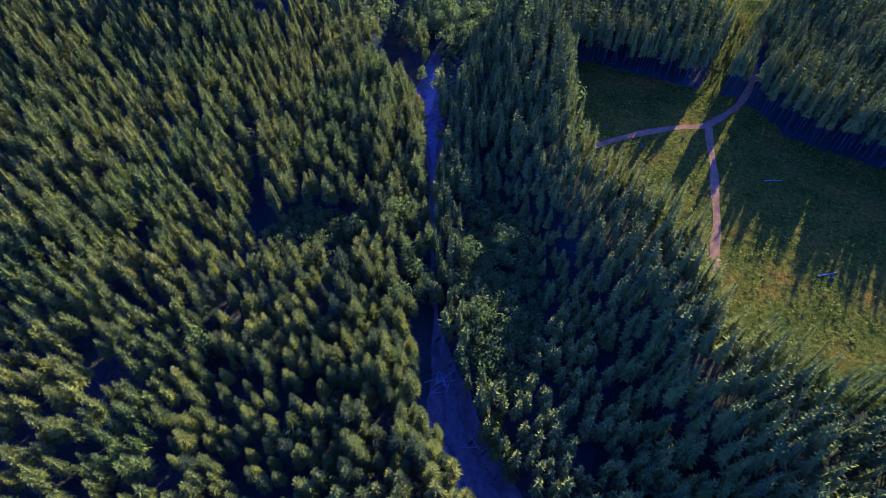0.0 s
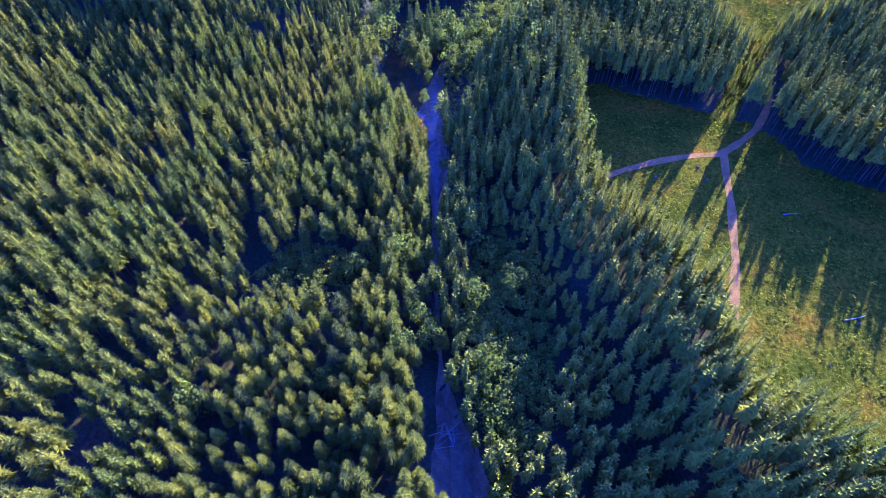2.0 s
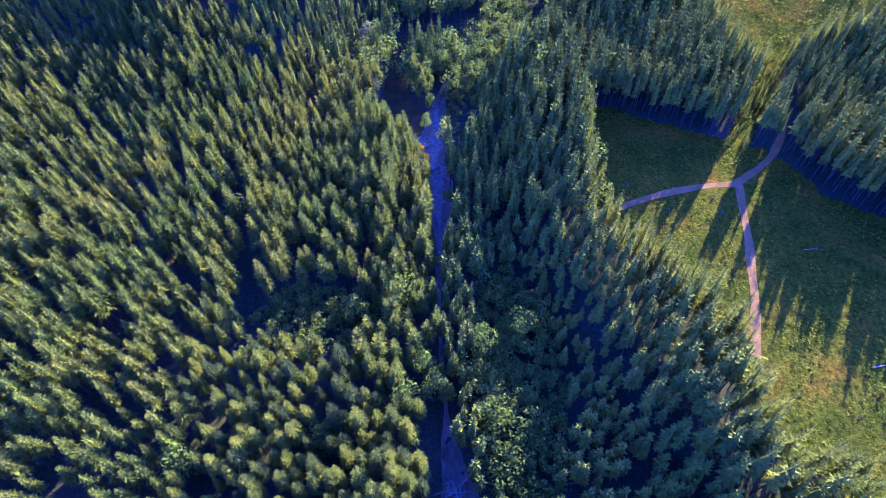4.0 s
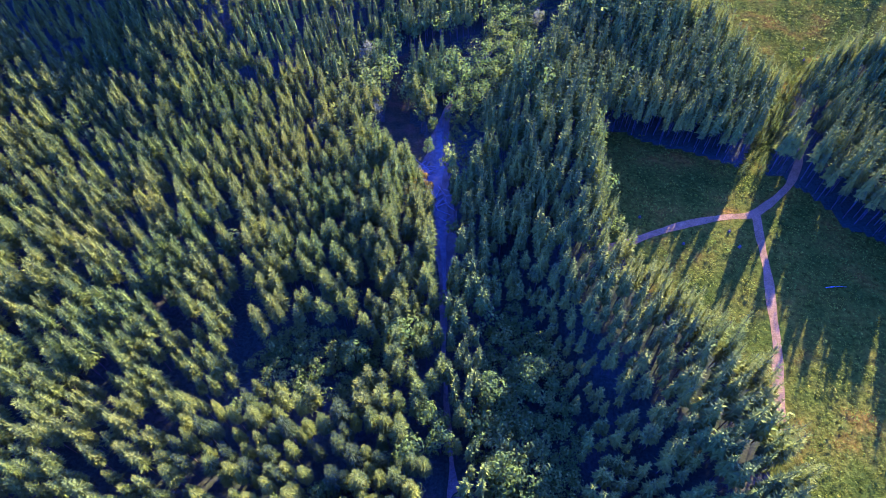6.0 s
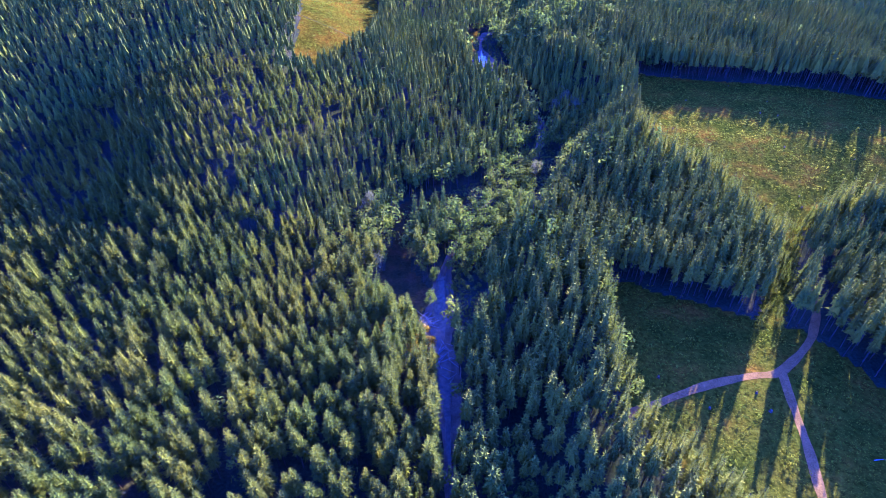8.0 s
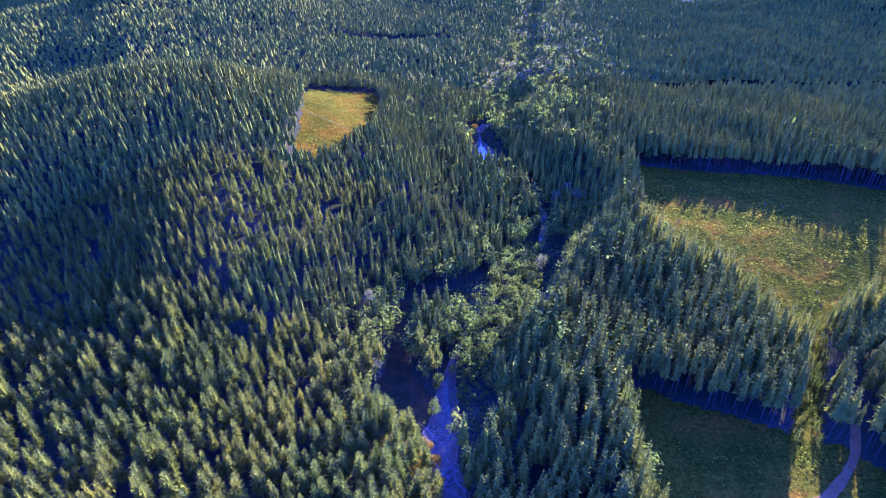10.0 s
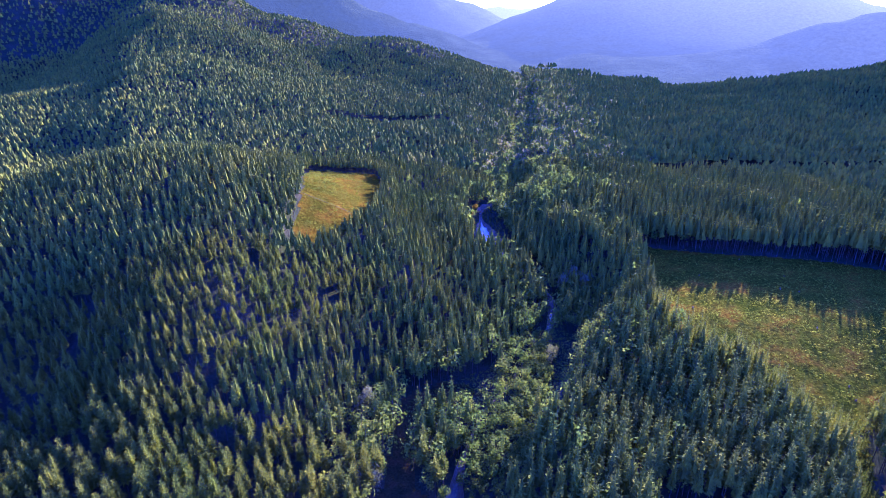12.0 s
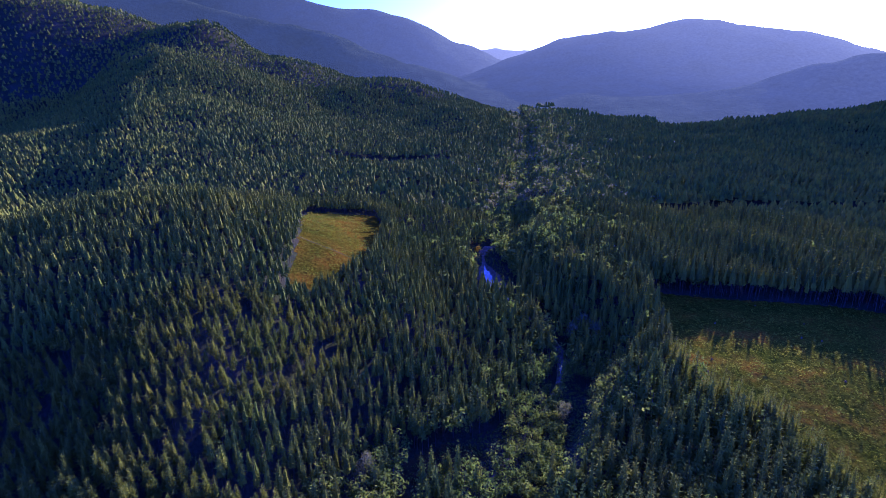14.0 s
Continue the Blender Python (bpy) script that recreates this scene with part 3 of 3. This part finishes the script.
    return new(name, mesh_from(name, np.vstack(vs), np.vstack(fs), mats, np.concatenate(mi)))


def scatter(x0, x1, y0, y1, step):
    gx, gy = np.meshgrid(np.arange(x0, x1, step), np.arange(y0, y1, step))
    gx, gy = gx.ravel() + RNG.uniform(-0.42, 0.42, gx.size) * step, gy.ravel() + RNG.uniform(-0.42, 0.42, gx.size) * step
    return gx, gy


def young_hill(x, y):
    """1 where the hill left of the river carries its younger, closer stand."""
    return rise(river_x(y) - x, 74, 94) * rise(y, 205, 255)


def stand_height(x, y):
    """Even-aged stands; the young wood on the slope below the bench and on the hill is lower."""
    tall = 22.0 + 2.0 * roll(x * 1.7 + 40, y * 1.6) + 1.2 * np.sin(x * 0.09 + y * 0.05)
    tall = tall * (1 - 0.22 * rise(river_x(y) - x, 15, 48)) * (1 - 0.30 * young_hill(x, y)) * (1 - 0.25 * rise(y, 420, 520) * (1 - young_hill(x, y)))
    tall = tall * (1 - 0.36 * np.clip(1.3 * hump(x, y, 19, 130, 7, 28, 24), 0, 1))
    tall = tall * (1 - 0.25 * np.clip(1.4 * hump(x, y, 58, 318, 20, 45, -25), 0, 1))
    return tall * (1 - 0.36 * np.clip(1.25 * hump(x, y, 38, 90, 15, 45), 0, 1))


shape_rng = np.random.default_rng(3)
C0 = [conifer_shape(shape_rng, 15, 11, 2, base=0.48, radius=0.155, core=0.07, full=0.62) for i in range(6)]
CB = [conifer_shape(shape_rng, 14, 13, 0, base=0.46, radius=0.155, plain=True, core=0.085, full=0.62) for i in range(8)]
CY = [conifer_shape(shape_rng, 10, 8, 0, base=0.42, radius=0.185, plain=True, core=0.10) for i in range(6)]
C1 = [conifer_shape(shape_rng, 9, 8, 0, base=0.42, radius=0.130, plain=True, core=0.085, full=0.60) for i in range(8)]
CE = [conifer_shape(shape_rng, 18, 10, 0, base=0.30, radius=0.14, plain=True) for i in range(6)]
C2 = [conifer_shape(shape_rng, 6, 5, 0, radius=0.20, base=0.42, plain=True, core=0.12) for i in range(8)]
CT = [conifer_shape(shape_rng, 7, 5, 0, radius=0.140, base=0.45, plain=True, core=0.10, full=0.62) for i in range(8)]
C4 = [cone_shape(shape_rng, 2, 4, 0.45, 0.16) for i in range(8)]
C3 = [cone_shape(shape_rng, 2, 5, 0.45, 0.16) for i in range(8)]
B0 = [leafy_shape(shape_rng, 10, 900, 0.024) for i in range(5)]
B1 = [leafy_shape(shape_rng, 8, 170, 0.034) for i in range(6)]
B2 = [leafy_shape(shape_rng, 7, 64, 0.052) for i in range(6)]
B3 = [leafy_shape(shape_rng, 6, 46, 0.05) for i in range(6)]
T0, T1, T2 = trunk_shape(7, 0.95, 0.010, 0.002), trunk_shape(4, 0.9, 0.0085, 0.003), trunk_shape(3, 0.5, 0.008, 0.005)


def in_view(x, y):
    """The part of the plan round the flight, with a margin for what shades it."""
    return (np.abs(x + 5) < 60 + 0.95 * np.maximum(y + 40, 0)) & (y > -60)


# ---- near wood: distances from the line of flight ----
SINGLE = (-66, 0, 38, 98)


def old_wood(x, y):
    """The older, wide-crowned stand left of the river under the first part of the flight."""
    return (x < river_x(y)) & (young_hill(x, y) < 0.5) & (y < 235)


def flight_distance(x, y):
    return np.hypot(x + 6, y - np.clip(y, 0, 99))


old_x, old_y = scatter(-260, 40, -60, 240, 3.6)
close_x, close_y = scatter(-260, 260, -60, 350, 3.2)
wide_x, wide_y = scatter(-480, 520, -60, 570, 3.3)
grids = ((old_x, old_y, old_wood(old_x, old_y)),
         (close_x, close_y, ~old_wood(close_x, close_y) & (flight_distance(close_x, close_y) < 235)),
         (wide_x, wide_y, ~old_wood(wide_x, wide_y) & (flight_distance(wide_x, wide_y) >= 235)))
x, y = np.concatenate([gx[m] for gx, gy, m in grids]), np.concatenate([gy[m] for gx, gy, m in grids])
dist = flight_distance(x, y)
old = old_wood(x, y)
keep = wooded(x, y) & in_view(x, y) & (dist < 474) & (RNG.uniform(size=x.size) < 0.93)
x, y, dist, old = x[keep], y[keep], dist[keep], old[keep]
broad = RNG.uniform(size=x.size) < leafy(x, y)
z = ground_at(x, y) - 0.2
h = stand_height(x, y) * np.where(old | (dist < 235), RNG.uniform(0.76, 1.12, x.size), RNG.uniform(0.80, 1.10, x.size))
h[broad] *= (RNG.uniform(0.62, 0.95, x.size) - 0.3 * low_wood(x, y))[broad]
edge = ~broad & (dist < 235) & (edge_distance(x, y) < 9) & open_ground(x + 5.0, y + 8.0)
single = (x > SINGLE[0]) & (x < SINGLE[1]) & (y > SINGLE[2]) & (y < SINGLE[3])
wide = RNG.uniform(0.82, 1.15, x.size) * np.where(broad, 1.0, np.where(old, 0.88, np.where(young_hill(x, y) > 0.4, 0.92, 0.82))) * (1 + 0.45 * np.clip(1.25 * hump(x, y, 38, 90, 15, 45) + 1.3 * hump(x, y, 19, 130, 7, 28, 24), 0, 1))


def single_tree(name, crown_mesh, trunk_mesh, label, category, group):
    base = tagged(new(name), label, category, group)
    for part_name, me in (("trunk", trunk_mesh), ("crown", crown_mesh)):
        new(part_name, me).parent = base
    return base


def shape_mesh(name, shape, mat):
    return mesh_from(name, shape[0], shape[1], [mat])


conifer_trunk = shape_mesh("trunk", T0, BARK)
conifer_models = [single_tree("conifer_tree", shape_mesh("crown", s, NEEDLES_TREE), conifer_trunk, "dark green young conifer standing in a dense plantation", "tree", "conifers of the plantation") for s in C0]
leafy_models = [single_tree("broadleaf_tree", shape_mesh("crown", s, LEAVES), conifer_trunk, "light green broad-leaved tree with a rounded crown near the river", "tree", "broad-leaved trees by the river") for s in B0]
used = set()
for i in np.nonzero(single)[0]:
    pool = leafy_models if broad[i] else conifer_models
    k = int(RNG.integers(0, len(pool)))
    m = Matrix.LocRotScale((x[i], y[i], z[i]), Euler((RNG.normal(0, 0.02), RNG.normal(0, 0.02), RNG.uniform(0, 6.283))), None)
    w = h[i] * wide[i]
    if pool[k].name not in used:
        used.add(pool[k].name)
        ob = pool[k]
        ob.matrix_basis = m
    else:
        ob = copy_thing(pool[k], m)
    ob.scale = (w, w, h[i])

RIVER_TREES = ((-15, 119, 19, 1.05), (-28, 115, 16, 0.95), (-7, 97, 18, 0.9), (-5, 92, 17, 0.85), (19, 109, 18, 0.8), (8, 104, 17, 0.9), (10, 84, 15, 1.0),
               (-15, 238, 15, 0.85), (-8, 234.5, 15, 0.9), (-3.4, 237.5, 15, 0.8), (1, 241, 12, 0.7), (-8.5, 225, 13, 0.9), (-7.5, 216, 12, 0.8), (-9, 205, 9, 0.9), (8, 228, 8, 1.2), (16, 232, 8, 1.2), (24, 236, 8, 1.2), (21, 230, 9, 1.3), (-30, 222, 15, 1.1))
for tx, ty, th, tw in RIVER_TREES:
    ob = copy_thing(leafy_models[int(RNG.integers(0, len(leafy_models)))], pose(tx, ty, float(ground_at(tx, ty)) - 0.1, 0, 0, RNG.uniform(0, 360)))
    ob.scale = (th * tw, th * tw, th)

golden_model = single_tree("golden_tree", shape_mesh("crown", B0[2], SCRUB), conifer_trunk, "bright yellow-green broad-leaved tree on the gravel bank", "tree", "golden trees on the gravel bank")
for i, (tx, ty, th, tw) in enumerate(((12, 50.5, 13, 1.1), (15, 46, 12, 1.15), (13.5, 54, 10, 1.0), (16.5, 42, 9, 1.1))):
    m = pose(tx, ty, float(ground_at(tx, ty)) - 0.1, 0, 0, RNG.uniform(0, 360))
    ob = copy_thing(golden_model, m) if i else golden_model
    ob.matrix_basis = m
    ob.scale = (th * tw, th * tw, th)

autumn_model = single_tree("yellowing_tree", shape_mesh("crown", B0[1], AUTUMN), conifer_trunk, "broad-leaved tree turning yellow and orange on the river bank", "tree", "yellowing trees on the bank")
for i, (tx, ty, th, tw) in enumerate(((-10, 182, 12, 1.1), (-16, 187, 11, 1.2), (-12, 190, 8, 1.2), (-9, 177, 10, 1.0), (-24, 190, 9, 1.1), (-14, 180, 13, 1.0), 
                                       (33, 545, 9, 1.0), (30, 528, 8, 1.1), (28, 512, 7, 1.2), (24, 488, 7, 1.3), (20, 470, 6, 1.5), (19, 454, 7, 1.4), (16, 440, 8, 1.3), (13, 426, 8, 1.2), (10, 408, 9, 1.1), (7, 392, 10, 1.0), (4, 376, 9, 1.1), (1, 364, 10, 1.0))):
    m = pose(tx, ty, float(ground_at(tx, ty)) - 0.1, 0, 0, RNG.uniform(0, 360))
    ob = copy_thing(autumn_model, m) if i else autumn_model
    ob.matrix_basis = m
    ob.scale = (th * tw, th * tw, th)

pale_models = [single_tree("pale_broadleaf_tree", shape_mesh("crown", s, PALE_LEAVES), conifer_trunk, "pale grey-green broad-leaved tree with an airy crown", "tree", "pale broad-leaved trees") for s in B0[:2]]
PALE_TREES = ((41, 286, 13, 0.75), (-36, 253, 16, 0.95), (-31, 219, 14, 1.0), (66, 356, 17, 1.0), (72, 349, 16, 1.0), (60, 350, 15, 0.9), (54, 402, 15, 1.0), (35, 300, 9, 0.8), (66, 372, 15, 1.1), (44, 452, 14, 1.0), (80, 430, 15, 1.1))
for i, (tx, ty, th, tw) in enumerate(PALE_TREES):
    m = pose(tx, ty, float(ground_at(tx, ty)) - 0.1, 0, 0, RNG.uniform(0, 360))
    ob = pale_models[i] if i < 2 else copy_thing(pale_models[i % 2], m)
    ob.matrix_basis = m
    ob.scale = (th * tw, th * tw, th)

for name, sel, shapes, trunk, mats, text in (
        ("conifer_forest", edge & ~single & ~old, CE, T1, [NEEDLES, BARK], "conifers branched to the ground at the rim of the clearings"),
        ("conifer_forest", ~broad & ~single & ~edge & old, CB, T1, [NEEDLES, BARK], "older stand of olive-green conifers with wide crowns"),
        ("conifer_forest", ~broad & ~single & ~edge & ~old & (dist < 235) & (young_hill(x, y) > 0.4), CY, T2, [NEEDLES, BARK], "close young conifers at the foot of the hill"),
        ("conifer_forest", ~broad & ~single & ~edge & ~old & (dist < 235) & (young_hill(x, y) <= 0.4), C1, T1, [NEEDLES_CLOSE, BARK], "dense stand of slim dark green conifers"),
        ("conifer_forest", ~broad & ~single & ~old & (dist >= 235) & (young_hill(x, y) > 0.5), C2, T2, [NEEDLES_FAR, BARK], "close young stand of dark green conifers on the hill"),
        ("conifer_forest", ~broad & ~single & ~old & (dist >= 235) & (young_hill(x, y) <= 0.5), CT, T2, [NEEDLES_FAR, BARK], "dense tall stand of dark green conifers further off"),
        ("broadleaf_wood", broad & ~single & (dist < 235), B1, T1, [LEAVES, BARK], "light green broad-leaved trees along the river"),
        ("broadleaf_wood", broad & ~single & (dist >= 235), B2, T2, [LEAVES, BARK], "light green broad-leaved trees along the valley floor")):
    tagged(grow(name, shapes, trunk, x[sel], y[sel], z[sel], h[sel], wide[sel], mats), text, "forest", kind="stuff")

# ---- far wood ----
near_x, near_y = scatter(-1100, 1250, 250, 1300, 5.0)
far_x, far_y = scatter(-1700, 1400, 250, 1720, 8.5)
far_d = np.hypot(far_x, far_y - 99)
near_d = np.hypot(near_x, near_y - 99)
x, y = np.concatenate([near_x[near_d < 1150], far_x[far_d >= 1150]]), np.concatenate([near_y[near_d < 1150], far_y[far_d >= 1150]])
dist = np.hypot(x + 6, y - 99)
keep = wooded(x, y) & (dist >= 470) & (np.abs(x) < 120 + 0.84 * (y - 60)) & (land(x, y) > mountains(x, y) - 3)
x, y, dist = x[keep], y[keep], dist[keep]
broad = RNG.uniform(size=x.size) < leafy(x, y)
z = ground_at(x, y) - 0.3
h = stand_height(x, y) * RNG.uniform(0.70, 1.05, x.size)
wide = RNG.uniform(1.2, 1.7, x.size) * np.where(dist > 1150, 1.15, 1.0)
for sel, shapes in ((~broad & (dist <= 1150), C3), (~broad & (dist > 1150), C4)):
    tagged(grow("far_conifer_forest", shapes, (None, None), x[sel], y[sel], z[sel], h[sel], wide[sel], [NEEDLES_FAR, BARK]), "distant dark green conifer forest over hills and slopes", "forest", kind="stuff")
pale = broad & (RNG.uniform(size=x.size) < 0.35)
for sel, leaf, text in ((broad & ~pale, LEAVES, "distant light green broad-leaved wood on the valley floor"), (pale, PALE_LEAVES, "distant pale grey-green poplars on the valley floor")):
    tagged(grow("far_broadleaf_wood", B3, (None, None), x[sel], y[sel], z[sel], h[sel], wide[sel], [leaf, BARK]), text, "forest", kind="stuff")

# ---- scrub of the clearings ----
SCRUB_SHAPES = [leafy_shape(shape_rng, 5, 15, 0.085, 0.48) for i in range(10)]
near_field, hill_field = scatter(20, 300, 40, 400, 1.45), scatter(-130, -35, 320, 560, 1.5)
x, y = np.concatenate([near_field[0], hill_field[0]]), np.concatenate([near_field[1], hill_field[1]])
keep = open_ground(x, y) & (near_line(ROADS[0], x, y) > 2.8) & (near_line(ROADS[1], x, y) > 2.8) & (RNG.uniform(size=x.size) < 0.8)
x, y = x[keep], y[keep]
h = RNG.uniform(0.5, 1.1, x.size) * np.where(y > 232, 1.25, 1.15) * (1 + 1.3 * (RNG.uniform(size=x.size) < 0.12))
tagged(grow("scrub", SCRUB_SHAPES, (None, None), x, y, ground_at(x, y) - 0.15, h, RNG.uniform(1.2, 2.0, x.size), [SCRUB]), "yellow-green scrub and saplings in the clearings", "scrub", kind="stuff")

# ---- driftwood and felled logs ----
def log_mesh(rng, length, r0, r1):
    """A bleached trunk, slightly bent, with broken ends and stubs of branches."""
    v, f, sides, rings = [], [], 8, 6
    bend, ph = rng.uniform(0.01, 0.05) * length, rng.uniform(0, 6.28)
    for i in range(rings):
        s = i / (rings - 1)
        r = r0 + (r1 - r0) * s
        for k in range(sides):
            a = 6.283 * k / sides
            rr = r * rng.uniform(0.9, 1.1)
            end = rng.uniform(-0.25, 0.25) if i in (0, rings - 1) else 0
            v.append((length * (s - 0.5) + end, math.cos(a) * rr + bend * math.sin(math.pi * s) * math.cos(ph), math.sin(a) * rr + bend * math.sin(math.pi * s) * math.sin(ph)))
    for i in range(rings - 1):
        for k in range(sides):
            j = (k + 1) % sides
            f += [(i * sides + k, i * sides + j, (i + 1) * sides + j), (i * sides + k, (i + 1) * sides + j, (i + 1) * sides + k)]
    for base in (0, (rings - 1) * sides):
        n = len(v)
        v.append(tuple(np.mean(v[base:base + sides], 0)))
        f += [(base + k, base + (k + 1) % sides, n) for k in range(sides)]
    for b in range(4):
        s, a, ln = rng.uniform(0.2, 0.95), rng.uniform(0, 6.28), rng.uniform(0.3, 0.9)
        p = np.array([length * (s - 0.5), 0, 0])
        q = p + np.array([0.3 * ln, math.cos(a) * ln, math.sin(a) * ln])
        n = len(v)
        v += [tuple(p + (0.05, 0, 0)), tuple(p + (-0.05, 0.04, 0)), tuple(p + (-0.05, -0.04, 0)), tuple(q)]
        f += [(n, n + 1, n + 3), (n + 1, n + 2, n + 3), (n + 2, n, n + 3)]
    return mesh_from("log", v, f, [DEADWOOD])


log_rng = np.random.default_rng(11)
LOGS = [log_mesh(log_rng, ln, r, r * 0.55) for ln, r in ((3.0, 0.075), (3.8, 0.09), (5.0, 0.11), (6.0, 0.13), (7.0, 0.16), (4.4, 0.095))]


def lay_log(me, x, y, z, turn, tilt, label, group):
    ob = tagged(new("log", me), label, "log", group)
    ob.matrix_world = Matrix.Translation((x, y, z)) @ Euler((0, radians(tilt), radians(turn))).to_matrix().to_4x4() @ pose(0, 0, 0, log_rng.uniform(0, 360))
    return ob


for cx, cy, rx, ry, count in ((-10.5, 197.5, 3.2, 3.0, 24), (-3.5, 182, 3.6, 3.4, 20), (0.2, 68, 2.6, 2.2, 16), (5, 51, 3.5, 1.2, 4), (-2.5, 172, 2.5, 4.0, 6)):
    for i in range(count):
        px, py = cx + log_rng.normal(0, 0.55) * rx, cy + log_rng.normal(0, 0.55) * ry
        top = max(float(ground_at(px, py)), float(river_z(py)) - 0.55)
        lay_log(LOGS[int(log_rng.integers(0, len(LOGS)))], px, py, top + 0.15 + abs(log_rng.normal(0, 0.3)), log_rng.uniform(0, 180), log_rng.normal(0, 5), "bleached driftwood log in a jam on the river", "driftwood logs in the river")
for px, py, turn in ((112.5, 136, 2), (113.5, 96, 12)):
    lay_log(LOGS[3 + len(bpy.data.objects) % 2], px, py, float(ground_at(px, py)) + 0.3, turn, 0, "grey felled log lying in the clearing", "felled logs in the clearings")

# ---- low brush along the side channel and round the pool ----
ALDER = [leafy_shape(shape_rng, 7, 190, 0.036, 0.20) for i in range(6)]
for y0, y1, step, low, high, shapes in ((200, 320, 2.9, 6.5, 11.0, ALDER), (380, 510, 2.1, 1.5, 3.5, B2)):
    x, y = scatter(-5, 65, y0, y1, step)
    keep = (inside(BRUSH, x, y) | inside(POND_BANK, x, y)) & (np.abs(x - river_x(y)) > river_half(y) + 0.6) & (RNG.uniform(size=x.size) < 0.93)
    x, y = x[keep], y[keep]
    h = RNG.uniform(low, high, x.size) * (0.45 + 0.55 * rise(y, 205, 235))
    tagged(grow("alder_brush", shapes, (None, None), x, y, ground_at(x, y) - 0.5, h, RNG.uniform(0.9, 1.3, x.size), [LEAVES, BARK]), "bright green alder brush along the side channel" if y0 < 300 else "low green brush round the pool", "brush", kind="stuff")

x, y = scatter(-35, 85, 180, 320, 1.6)
keep = (np.abs(x - river_x(y)) > river_half(y) + 0.6) & (sum(inside(p, x, y) for p in FLATS) > 0) & (RNG.uniform(size=x.size) < 0.8)
x, y = x[keep], y[keep]
tagged(grow("flood_plain_scrub", SCRUB_SHAPES, (None, None), x, y, ground_at(x, y) - 0.2, RNG.uniform(1.0, 3.4, x.size), RNG.uniform(1.2, 2.0, x.size), [LEAVES]), "low dark green scrub on the shaded river flats", "scrub", kind="stuff")

# ---- young alder flats beside the river, lower than the wood around ----
x, y = scatter(-60, 40, 50, 140, 2.7)
keep = ((oval(x, y, 17, 97, 13, 36) + oval(x, y, -38, 113, 17, 11)) > 0.5) & (np.abs(x - river_x(y)) > river_half(y) + 0.8)
x, y = x[keep], y[keep]
h = RNG.uniform(6.5, 9.5, x.size) * (1 + 0.35 * (RNG.uniform(size=x.size) < 0.08)) * (1 + 0.45 * hump(x, y, 11, 84, 7, 15))
tagged(grow("alder_wood", ALDER, T1, x, y, ground_at(x, y) - 0.2, h, RNG.uniform(0.9, 1.25, x.size), [LEAVES, BARK]), "low even canopy of young alders on the river flat", "forest", kind="stuff")

# ---- young conifers with branches to the ground along the edges of the clearings ----
SAPLINGS = [conifer_shape(shape_rng, 12, 7, 0, base=0.10, radius=0.20, plain=True) for i in range(5)]
x, y = scatter(30, 330, 30, 400, 2.4)
near_edge = edge_distance(x, y)
sunny = open_ground(x + 3.5, y + 5.5)
keep = (near_edge < 4.5) & sunny & (near_line(ROADS[0], x, y) > 3) & (near_line(ROADS[1], x, y) > 3) & (RNG.uniform(size=x.size) < 0.55)
x, y = x[keep], y[keep]
h = RNG.uniform(2.5, 9.0, x.size)
tagged(grow("young_conifers", SAPLINGS, (None, None), x, y, ground_at(x, y) - 0.2, h, RNG.uniform(0.9, 1.2, x.size), [NEEDLES, BARK]), "bushy young conifers along the edge of the clearing", "saplings", kind="stuff")

# ---- stumps and pale rocks left in the clearings ----
def stump_mesh(rng):
    v, f, sides = [], [], 9
    for r, z in ((0.62, -0.2), (0.42, 0.12), (0.36, 0.45), (0.33, 0.7)):
        for k in range(sides):
            a = 6.283 * k / sides
            rr = r * rng.uniform(0.85, 1.15)
            v.append((rr * math.cos(a), rr * math.sin(a), z + (rng.uniform(-0.06, 0.06) if z > 0.5 else 0)))
    for i in range(3):
        for k in range(sides):
            j = (k + 1) % sides
            f += [(i * sides + k, i * sides + j, (i + 1) * sides + j), (i * sides + k, (i + 1) * sides + j, (i + 1) * sides + k)]
    v.append((0, 0, 0.68))
    f += [(3 * sides + k, 3 * sides + (k + 1) % sides, len(v) - 1) for k in range(sides)]
    return mesh_from("stump", v, f, [STUMP_WOOD])


STUMPS = [stump_mesh(log_rng) for i in range(3)]
placed = 0
while placed < 26:
    px, py = log_rng.uniform(48, 215), log_rng.uniform(62, 375)
    a, b = np.array([px]), np.array([py])
    if not open_ground(a, b)[0] or min(near_line(ROADS[0], a, b)[0], near_line(ROADS[1], a, b)[0]) < 3:
        continue
    ob = tagged(new("stump", STUMPS[placed % 3]), "weathered grey tree stump in the clearing", "stump", "stumps in the clearings")
    ob.matrix_world = pose(px, py, float(ground_at(px, py)) + 0.08, 0, 0, log_rng.uniform(0, 360)) @ Matrix.Scale(log_rng.uniform(0.6, 1.1), 4)
    placed += 1
